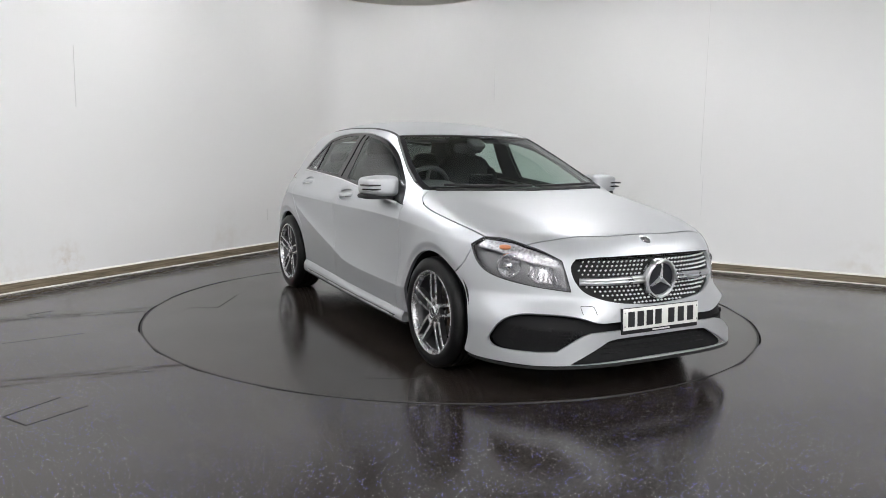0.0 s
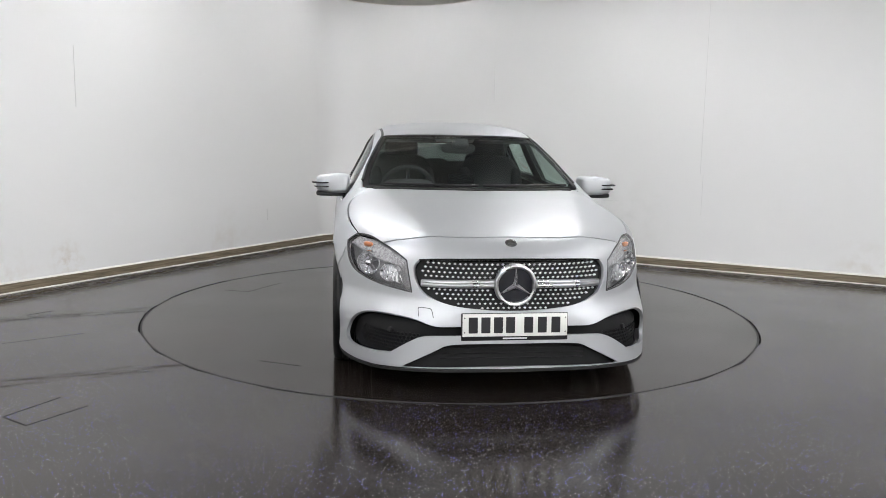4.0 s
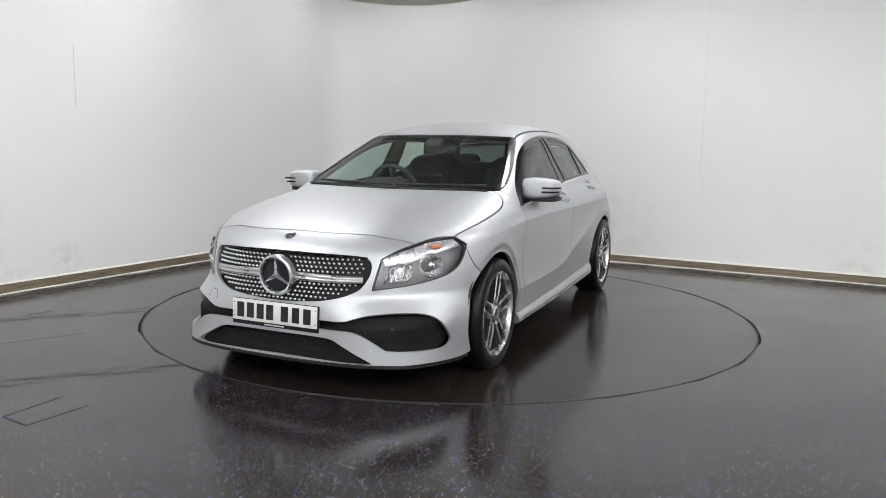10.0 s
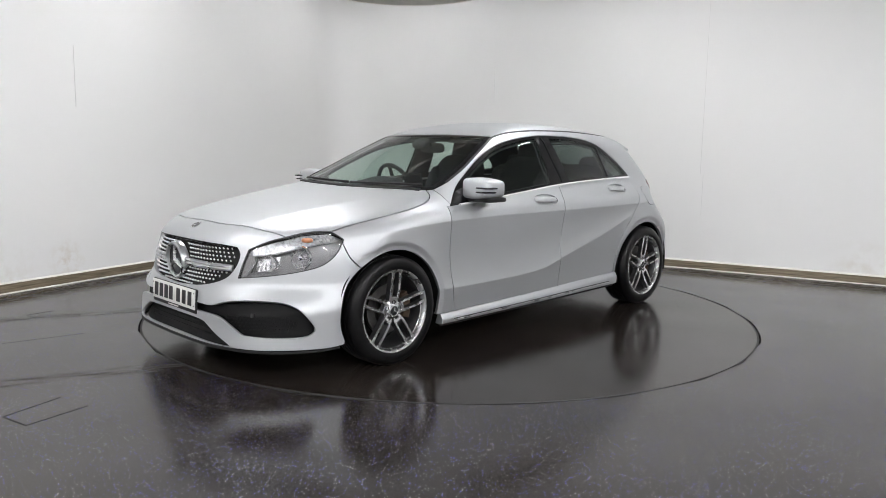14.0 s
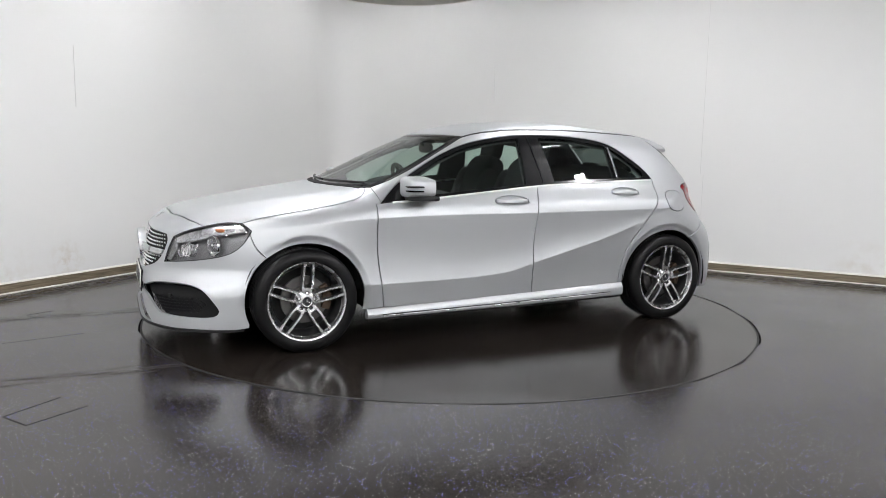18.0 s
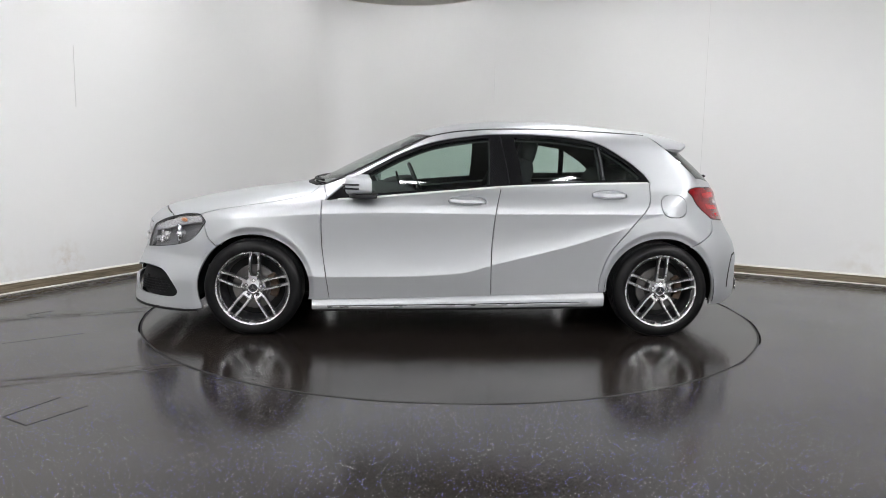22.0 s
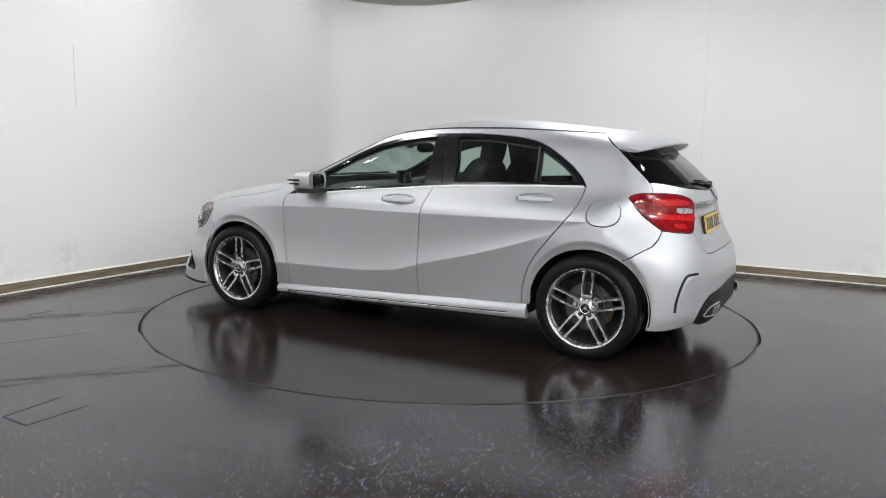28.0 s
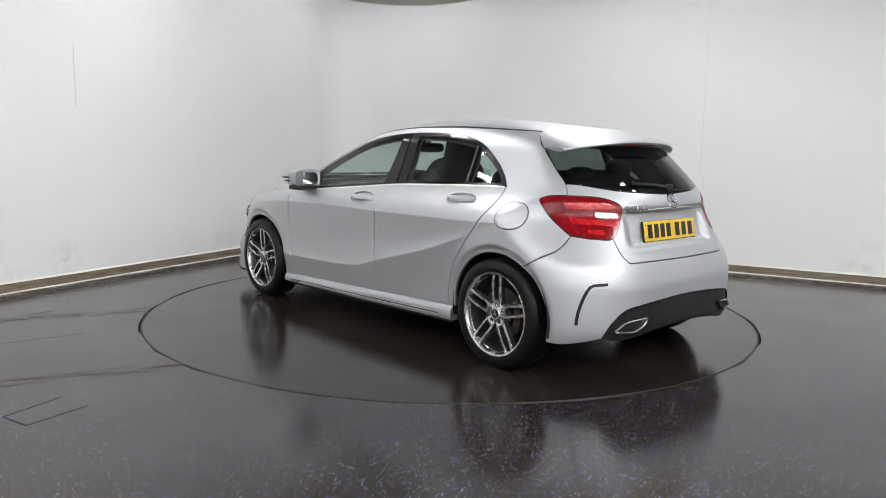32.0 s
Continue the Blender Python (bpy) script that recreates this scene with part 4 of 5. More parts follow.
def glazing(car):
    frame = [DLO_TOP, [("s", -1.285, 1.028)], BELT[::-1][1:-1], [("s", .873, .899)]]
    panel("window_frame", frame, BLACK_GLOSS, car, holes=[F_GLASS, R_GLASS, Q_GLASS], lift=-.003, gap=.001, rim=.03)
    for name, o in (("front_window", F_GLASS), ("rear_window", R_GLASS), ("quarter_window", Q_GLASS)):
        for ob in panel(name, o, GLASS, car, lift=-.006, gap=-.004, rim=.004):
            ob.visible_shadow = False
    screen = both_halves([[("t", 1.055, 0), ("t", 1.035, .17), ("t", .982, .47), ("t", .945, .59)], SCREEN_EDGE, [("p", .185, .548, 1.312), ("t", .243, .42), ("t", .286, .25), ("t", .308, 0)]])
    panel("windscreen_border", screen, BLACK_GLOSS, car, holes=[screen], hole_inset=.03, lift=-.002, rim=.02, twin=False)
    for ob in panel("windscreen", screen, GLASS_SCREEN, car, lift=-.004, gap=.026, rim=.004, twin=False):
        ob.visible_shadow = False
    back = both_halves([[("r", 0, 1.285), ("r", .45, 1.278), ("p", -1.415, .572, 1.258)], HATCH_EDGE[2:5], [("r", .605, 1.062), ("r", .374, 1.024), ("r", 0, 1.005)]])
    for ob in panel("rear_screen", back, GLASS_REAR, car, mode="tail", lift=-.002, rim=.01, twin=False):
        ob.visible_shadow = False


def lamps(car):
    panel("tail_lamp", [LAMP_R_OUT, LAMP_R_IN], RED_DEEP, car, mode="tail", lift=.004)
    panel("headlamp_housing", [LAMP_F_TOP, LAMP_F_IN, LAMP_F_LOW[:-1], LAMP_F_LOW[-1:]], LAMP_BODY, car, mode="nose", lift=-.045, gap=-.008)
    for ob in panel("headlamp_lens", [LAMP_F_TOP, LAMP_F_IN, LAMP_F_LOW[:-1], LAMP_F_LOW[-1:]], LENS, car, mode="nose", lift=.001, rim=.004, gap=-.001):
        ob.visible_shadow = False


def wheel(car, x, side):
    root = new("wheel")
    root.parent = car
    root.matrix_local = pose(x, side * (.780 if x > 0 else .769), WHEEL_R - .005, 0, 0, 0 if side > 0 else 180)
    lathe_part("tyre", [(.226, -.10), (.262, -.112), (.300, -.108), (.314, -.09), (.3178, -.066), (.3178, -.058), (.311, -.056), (.311, -.048), (.3185, -.046), (.3187, -.022), (.311, -.020), (.311, -.011), (.3187, -.009), (.3187, .009), (.311, .011), (.311, .020), (.3187, .022), (.3185, .046), (.311, .048), (.311, .056), (.3178, .058), (.3178, .066), (.314, .088), (.300, .103), (.286, .107), (.284, .108), (.262, .109), (.245, .106), (.236, .100)], RUBBER, root, 72)
    lathe_part("rim", [(.226, -.10), (.216, -.095), (.200, -.06), (.196, 0), (.205, .05), (.216, .078)], ALLOY_DARK, root, 72)
    lathe_part("rim_lip", [(.214, .060), (.217, .072), (.222, .076), (.2245, .094), (.231, .103), (.2405, .1055), (.2435, .101), (.2435, .09)], ALLOY, root, 72, label="bright machined rim edge")
    # five twin spokes: two machined arms joined in a U at the hub, a dark pocket between them
    for k in range(5):
        a = radians(93.5 + 72 * k)

        def at(r, t, h):
            return (r * math.cos(a) - t * math.sin(a), h, r * math.sin(a) + t * math.cos(a))
        for s in (-1, 1):
            line = [(.030, .010, .080, .0095), (.050, .0195, .083, .0085), (.066, .0245, .086, .0078), (.085, .0275, .088, .0072), (.12, .0290, .092, .0066), (.17, .0285, .096, .0066), (.205, .0265, .098, .0076), (.228, .0250, .0995, .0090)]
            verts, faces, idx = [], [], []
            for r, o, h, w in line:
                for dw, dh in ((-w * 1.5, -.036), (-w * 1.1, -.005), (-w * .8, 0), (w * .8, 0), (w * 1.1, -.005), (w * 1.5, -.036)):
                    verts.append(at(r, s * o + dw, h + dh))
            for i in range(len(line) - 1):
                for j in range(5):
                    faces.append((i * 6 + j, (i + 1) * 6 + j, (i + 1) * 6 + j + 1, i * 6 + j + 1))
                    idx.append(0 if j in (1, 2, 3) else 1)
            ob = link_mesh("spoke", verts, faces, [ALLOY, ALLOY_DARK], root, smooth=False)
            for p, i in zip(ob.data.polygons, idx):
                p.material_index = i
        bm = bmesh.new()
        rows = []
        for r, w, h in ((.056, .020, .083), (.064, .026, .085), (.072, .029, .0865), (.079, .029, .086), (.083, .028, .060)):
            rows.append([bm.verts.new(at(r, q * w, h)) for q in (-1, 0, 1)])
        for i, (p, q) in enumerate(zip(rows, rows[1:])):
            for j in range(2):
                f = bm.faces.new((p[j], q[j], q[j + 1], p[j + 1]))
                f.material_index = 0 if i < 3 else 1
        part("spoke_root", bm, [ALLOY, ALLOY_DARK], root)
        lathe_part("wheel_bolt", [(.0125, .078), (.0120, .0850), (.0100, .0855), (.0075, .079), (.001, .079)], BLACK_SATIN, root, 10, m=pose(.050 * math.cos(a), 0, .050 * math.sin(a)))
    lathe_part("hub", [(.070, .03), (.066, .074), (.058, .080), (.034, .084), (.030, .076)], ALLOY, root, 40)
    cap = lathe_part("hub_cap", [(.034, .074), (.034, .090), (.031, .093), (.027, .0915)], ALLOY, root, 32)
    lathe_part("cap_centre", [(.027, .0915), (.001, .093)], BADGE_BLUE, cap, 32)
    star(cap, .026, pose(0, .0935, 0, 90, 0, 180), .0012)
    lathe_part("brake_disc", [(.145, .0), (.145, .022), (.09, .022), (.085, .04), (.03, .042)], STEEL, root, 48)
    bm = bmesh.new()
    for i in range(5):
        a = radians(150 + 12 * i)
        block(bm, (.05, .05, .04), pose(.135 * math.cos(a), .028, .135 * math.sin(a), 0, -math.degrees(a), 0), .006)
    part("brake_caliper", bm, RUST, root, "rusty cast brake caliper", True)
    lathe_part("wheel_back", [(.20, -.05), (.02, -.05)], DARK, root, 40)


def star(parent, r, m, thick, material=None):
    """A three-armed emblem, ridged along each arm."""
    bm = bmesh.new()
    top = bm.verts.new((0, 0, thick * 2.2))
    ring = []
    for k in range(6):
        a = radians(90 + 60 * k)
        q = r if k % 2 == 0 else r * .16
        ring.append(bm.verts.new((q * math.cos(a), q * math.sin(a), 0 if k % 2 else thick * .6)))
    low = [bm.verts.new((v.co.x, v.co.y, -thick)) for v in ring]
    for k in range(6):
        bm.faces.new((top, ring[k], ring[(k + 1) % 6]))
        bm.faces.new((ring[k], low[k], low[(k + 1) % 6], ring[(k + 1) % 6]))
    ob = part("emblem_star", bm, material or CHROME, parent)
    ob.matrix_local = m
    return ob


def underside(car):
    bm = bmesh.new()
    block(bm, (1.86, 1.56, .10), pose(0, 0, .245), .02)
    block(bm, (3.7, 1.0, .08), pose(-.02, 0, .255), .02)
    block(bm, (.25, 1.2, .06), pose(1.88, 0, .20), .02)
    part("underbody", bm, BLACK_MATT, car, "", True)
    for cx in (AXLE, -AXLE):
        for s in (1, -1):
            v, f = lathe([(.385, s * .50), (.385, s * .80), (.375, s * .845)], 40, "y", (radians(-12), radians(192)))
            link_mesh("wheel_arch_liner", [(a + cx, b, c + .318) for a, b, c in v], f, DARK, car)
            v, f = lathe([(.02, s * .50), (.365, s * .50)], 40, "y", (radians(-12), radians(192)))
            link_mesh("arch_wall", [(a + cx, b, c + .318) for a, b, c in v], f, DARK, car)


def make_car():
    car = new("car")
    tagged(car, "silver five-door hatchback car on a turntable", "car")
    shell(car)
    glazing(car)
    lamps(car)
    underside(car)
    for x in (AXLE, -AXLE):
        for s in (1, -1):
            wheel(car, x, s)
    return car


# ---- the car's fittings ----
def spoiler(car):
    half = [("t", -1.215, 0), ("t", -1.232, .25), ("p", -1.30, .455, 1.325), ("p", -1.342, .508, 1.306), ("p", -1.384, .552, 1.28), ("p", -1.424, .575, 1.253)]
    line = snap(smooth_line(on_skin_many([mirrored(q) for q in half[:0:-1]] + half), .04))
    n, k = len(line) - 1, 8
    verts, faces = [], []
    for p in line:
        y = p[1]
        a = abs(y)
        tip = Vector((-1.700 + .157 * (a / .575) ** 2.6, y * .945, 1.298 - .050 * (a / .575) ** 2.4))
        f = Vector(p) + Vector((-.003, 0, .0))
        row = []
        for j in range(k + 1):
            s = j / k
            q = f.lerp(tip, s)
            q.z += .020 * math.sin(math.pi * s) * (1 - (a / .6) ** 4) + .004 * s * s
            row.append(q)
        row += [tip + Vector((-.003, 0, -.006)), tip + Vector((.006, 0, -.014))]
        for s in (.35, .8, 1.0):
            g = Vector((-1.53 + .12 * (a / .575) ** 3, y * .985, 1.268 - .030 * (a / .575) ** 2))
            row.append((tip + Vector((.006, 0, -.014))).lerp(g, s))
        verts += row
    m = k + 6
    for i in range(n):
        for j in range(m - 1):
            faces.append((i * m + j, i * m + j + 1, (i + 1) * m + j + 1, (i + 1) * m + j))
    faces += [tuple(range(m))[::-1], tuple(n * m + j for j in range(m))]
    ob = link_mesh("spoiler", verts, faces, PAINT, car)
    bm = bmesh.new()
    bm.from_mesh(ob.data)
    bmesh.ops.recalc_face_normals(bm, faces=bm.faces)
    bm.to_mesh(ob.data)
    bm.free()
    ob.data.set_sharp_from_angle(angle=radians(40))
    box_part("brake_light", (.012, .34, .014), pose(-1.66, 0, 1.281), RED_DEEP, ob, .003, "dark red high-level brake light")


def mirrors(car):
    for s in (1, -1):
        root = new("door_mirror")
        root.parent = car
        root.matrix_local = pose(.64, s * .898, .99) @ Matrix.Diagonal((1, s, 1, 1))
        # shell: rounded block cut flat at the back
        bm = bmesh.new()
        puff(bm, (.20, .222, .130), pose(0, 0, .006), .36, 32, 18)
        for v in bm.verts:
            if v.co.x < -.045:
                v.co.x = -.045 - (v.co.x + .045) * .05
            v.co.z *= 1 - .22 * max(0, v.co.y / .12)
            v.co.x -= .035 * (v.co.y / .12) ** 2 * (1 if v.co.y > 0 else .3)
            v.co.x += .01
        shell_ob = part("mirror_shell", bm, PAINT, root, smooth=True)
        for i, z in enumerate((.012, -.014)):
            bm = bmesh.new()
            puff(bm, (.112, .19 - .03 * i, .012), pose(.052, .042, z, 0, 0, -14), .4, 20, 8)
            part("indicator_slot", bm, BLACK_GLOSS if i else BLACK_SATIN, shell_ob, smooth=True)
        bm = bmesh.new()
        puff(bm, (.175, .226, .034), pose(0, 0, -.062), .4, 24, 8)
        for v in bm.verts:
            v.co.x -= .03 * (v.co.y / .12) ** 2
        part("mirror_base", bm, BLACK_SATIN, root, smooth=True)
        box_part("mirror_arm", (.085, .10, .028), pose(-.012, -.115, -.070, -8, 0, 0), BLACK_SATIN, root, .010)
        bm = bmesh.new()
        puff(bm, (.006, .185, .10), pose(-.037, .0, .004, 0, 0, -6), .6, 24, 10)
        part("mirror_glass", bm, MIRROR, root, "silvered mirror glass", True)


def handles(car):
    for cx, cz, l in ((-.043, .895, .235), (-.99, .943, .22)):
        panel("handle_recess", handle_cup(cx, cz, l * .545, .036), PAINT, car, lift=-.014, gap=-.004, rim=.004, step=.02)
        for s in (1, -1):
            y = on_skin(("s", cx, cz))[1]
            rows, n = [], 16
            verts, faces = [], []
            for i in range(n + 1):
                u = i / n
                x = cx + (u - .5) * l * 1.02
                bow = math.sin(math.pi * u) ** .55
                yc = on_skin(("s", x, cz))[1] - .010 + .030 * bow
                h, d = .0135 + .006 * math.sin(math.pi * u), .008
                tilt = .004 * (u - .5)
                for j in range(10):
                    c = 2 * math.pi * j / 10
                    verts.append((x, s * (yc + d * math.sin(c) - .16 * h * math.cos(c)), cz + tilt + h * math.cos(c)))
            for i in range(n):
                for j in range(10):
                    faces.append((i * 10 + j, i * 10 + (j + 1) % 10, (i + 1) * 10 + (j + 1) % 10, (i + 1) * 10 + j))
            faces += [tuple(range(10)), tuple(n * 10 + j for j in range(10))[::-1]]
            if s < 0:
                faces = [f[::-1] for f in faces]
            grip = link_mesh("door_handle", verts, faces[::1], PAINT, car)
            bm = bmesh.new()
            bm.from_mesh(grip.data)
            bmesh.ops.recalc_face_normals(bm, faces=bm.faces)
            bm.to_mesh(grip.data)
            bm.free()
            tube("chrome_strip", [(cx + (u / 10 - .5) * l * .86, s * (on_skin(("s", cx + (u / 10 - .5) * l * .86, cz))[1] - .012 + .030 * math.sin(math.pi * (u / 10 * .86 + .07)) ** .55 + .0075), cz - .010) for u in range(11)], .0032, CHROME, grip, "chrome strip")


def side_trim(car):
    skin_strip("belt_strip", [("s", .80, .897), ("s", .54, .917), ("s", .133, .953), ("s", -.276, .989), ("s", -.758, 1.012), ("s", -1.27, 1.025)], .010, PIN, car, lift=.006, label="chrome strip below the windows")
    skin_strip("roof_trim", SCREEN_EDGE[1:] + ROOF_EDGE[1:], .013, BLACK_SATIN, car, lift=.002)
    skin_strip("pillar_joint", [("s", -.325, 1.012), ("s", -.305, 1.15), ("s", -.272, 1.325)], .006, BLACK_MATT, car, lift=.0015)
    skin_strip("window_divider", [("s", -.963, 1.043), ("s", -.957, 1.15), ("s", -.943, 1.262)], .013, ALLOY_DARK, car, lift=.001)
    for s in (1, -1):
        for name, z, r, out, m in (("skirt_groove", .2165, .0040, .0195, BLACK_SATIN), ("skirt_insert", .2085, .0050, .0200, SATIN_METAL)):
            line = [on_skin(("s", x, .265 - .0294 * x)) for x in [.87 - 1.73 * i / 16 for i in range(17)]]
            tube(name, [(p[0], s * (p[1] + out), z - .0195 * p[0]) for p in line], r, m, car, "thin chrome line along the skirt" if m is SATIN_METAL else "")
    skin_strip("skirt_edge", [("s", .96, .168), ("s", 0, .180), ("s", -.96, .196)], .016, BLACK_SATIN, car, lift=.004)


def nose(car):
    # diamond grille: rows of bright pins on black, a twin-blade bar and a ringed star
    verts, faces, spots = [], [], []
    for r in range(11):
        z = .692 - .0215 * r
        half = float(np.interp(z, [.465, .485, .528, .592, .66, .70], [.05, .24, .395, .452, .462, .44]))
        count = 34
        for i in range(-count, count + 1):
            y = (i + (.5 if r % 2 else 0)) * .0265
            if abs(y) > half or math.hypot(y, z - .590) < .112 or abs(z - .598 + .02 * abs(y)) < .024:
                continue
            spots.append(("f", y, z))
    skin = on_skin_many(spots)
    for p, nrm in zip(skin, skin_normal(skin)):
            c = Vector(p - nrm * .020)
            w, h = .0086, .0064
            k = len(verts)
            tip = c + Vector(nrm) * .009
            verts += [c + Vector((0, w, 0)), c + Vector((0, 0, h)), c + Vector((0, -w, 0)), c + Vector((0, 0, -h)),
                      tip + Vector((0, w * .6, 0)), tip + Vector((0, 0, h * .6)), tip + Vector((0, -w * .6, 0)), tip + Vector((0, 0, -h * .6))]
            faces += [(k + 4, k + 5, k + 6, k + 7)] + [(k + j, k + (j + 1) % 4, k + 4 + (j + 1) % 4, k + 4 + j) for j in range(4)]
    ob = tagged(link_mesh("grille_inlay", verts, faces, PIN, car, "rows of small bright chrome pins", smooth=False), kind="stuff")
    for s in (1, -1):
        for off in (.0095, -.0095):
            blade = []
            for i in range(9):
                y = .09 + .365 * i / 8
                p = on_skin(("f", s * y, .598 - .02 * y + off * (1 - .4 * i / 8)))
                nrm = skin_normal(p[None])[0]
                blade.append(p - nrm * (.002 + .012 * (i / 8) ** 2))
            tube("grille_blade", blade, .0125, SATIN_METAL, car, "satin silver grille blade", 10)
    nose_x = on_skin(("f", 0, .59))[0]
    ring = lathe_part("emblem_ring", [(.104, -.03), (.106, .004), (.103, .012), (.096, .016), (.087, .012), (.084, 0)], SATIN_METAL, car, 56, "x", pose(nose_x + .004, 0, .590, 0, 4, 0), "round chrome emblem ring")
    lathe_part("emblem_back", [(.0875, -.004), (.001, .0)], BADGE_BLUE, ring, 40, "x")
    star(ring, .088, pose(.004, 0, 0) @ Matrix(((0, 0, 1, 0), (1, 0, 0, 0), (0, 1, 0, 0), (0, 0, 0, 1))), .007, SATIN_METAL)
    skin_strip("grille_surround", [("f", -.46, .697), ("f", -.262, .709), ("f", 0, .711), ("f", .262, .709), ("f", .46, .697)], .004, BLACK_GLOSS, car, "nose", .002, twin=False)
    p = on_skin(("f", 0, .779))
    nn = Vector(skin_normal(p[None])[0])
    b = lathe_part("bonnet_badge", [(.030, 0), (.030, .003), (.026, .005), (.023, .0035), (.001, .004)], CHROME, car, 32, "z", Matrix.Translation(p) @ nn.to_track_quat("Z", "Y").to_matrix().to_4x4(), "small round bonnet badge")
    lathe_part("badge_field", [(.0225, .0042), (.001, .0048)], STEEL, b, 24, "z")
    star(b, .022, pose(0, 0, .0052), .001)
    # lower intake bars and side intake honeycomb
    for z in (.225, .25, .275):
        bar = [on_skin(("f", -.36 + .72 * i / 10, z)) - np.array([.036, 0, 0]) for i in range(11)]
        tube("intake_slat", bar, .003, BLACK_MATT, car)
    for s in (1, -1):
        hv, hf, spots = [], [], []
        for r in range(9):
            for c in range(16):
                y = .47 + .021 * c + (.0105 if r % 2 else 0)
                z = .250 + .0175 * r
                if z > .345 or not (.25 + .06 * max(0, (.53 - y) / .06) < z < .395) or y > .78 - .06 * abs(z - .31) / .06 * .3:
                    continue
                spots.append(("f", s * y, z))
        skin = on_skin_many(spots)
        for p, nrm in zip(skin, skin_normal(skin)):
                c0 = Vector(p - nrm * .046)
                k = len(hv)
                up, out = Vector((0, 0, 1)), Vector(nrm)
                sd = up.cross(out).normalized()
                for rr, dd in ((.0108, .0), (.0102, .003), (.0090, .003), (.0088, 0)):
                    for q in range(6):
                        a = radians(30 + 60 * q)
                        hv.append(c0 + sd * rr * math.cos(a) + up * rr * math.sin(a) + out * dd)
                for g in range(3):
                    for q in range(6):
                        hf.append((k + g * 6 + q, k + g * 6 + (q + 1) % 6, k + g * 6 + 6 + (q + 1) % 6, k + g * 6 + 6 + q))
        tagged(link_mesh("intake_mesh", hv, hf, BLACK_SATIN, car, "black honeycomb mesh", smooth=False), kind="stuff")
        p = on_skin(("f", s * .63, .36))
        nn = Vector(skin_normal(p[None])[0])
        lathe_part("parking_sensor", [(.013, -.03), (.013, .0), (.011, .002), (.001, .002)], BLACK_SATIN, car, 20, "z", Matrix.Translation(p - np.array(nn) * .040) @ nn.to_track_quat("Z", "Y").to_matrix().to_4x4())
    line = [("f", -.468, .432), ("f", -.468, .466), ("f", -.462, .472), ("f", -.412, .470), ("f", -.405, .464), ("f", -.398, .430)]
    skin_strip("tow_cover_joint", line, .003, BLACK_SATIN, car, "nose", .0004, .01, twin=False, depth=.002)
    skin_strip("front_lip", [("s", 1.72, .160), ("p", 1.85, .80, .154), ("f", .69, .162), ("f", .53, .173), ("f", .3, .172), ("f", 0, .168)], .012, BLACK_SATIN, car, "nose", .001)


def number_plate(car, m, face, name):
    """A plate with plain bars where its characters stand."""
    root = new(name)
    root.parent = car
    root.matrix_local = m   # x out, y across, z up
    box_part("plate_holder", (.012, .53, .135), pose(-.008, 0, -.010), BLACK_SATIN, root, .004)
    box_part("plate", (.006, .52, .111), pose(.002, 0, 0), face, root, .002)
    for y in (-.208, -.146, -.084, -.024, .066, .134, .202):
        bm = bmesh.new()
        block(bm, (.002, .045, .078), pose(.0055, y, 0), .001, 1)
        part("character_bar", bm, INK, root)
    box_part("legend_bar", (.002, .12, .007), pose(.0005, 0, -.066), PLATE_WHITE, root, 0)
    for y in (-.25, .25):
        for z in (-.035, .035):
            lathe_part("plate_screw", [(.004, .004), (.003, .007), (.001, .007)], INK, root, 8, "x", pose(0, y, z))


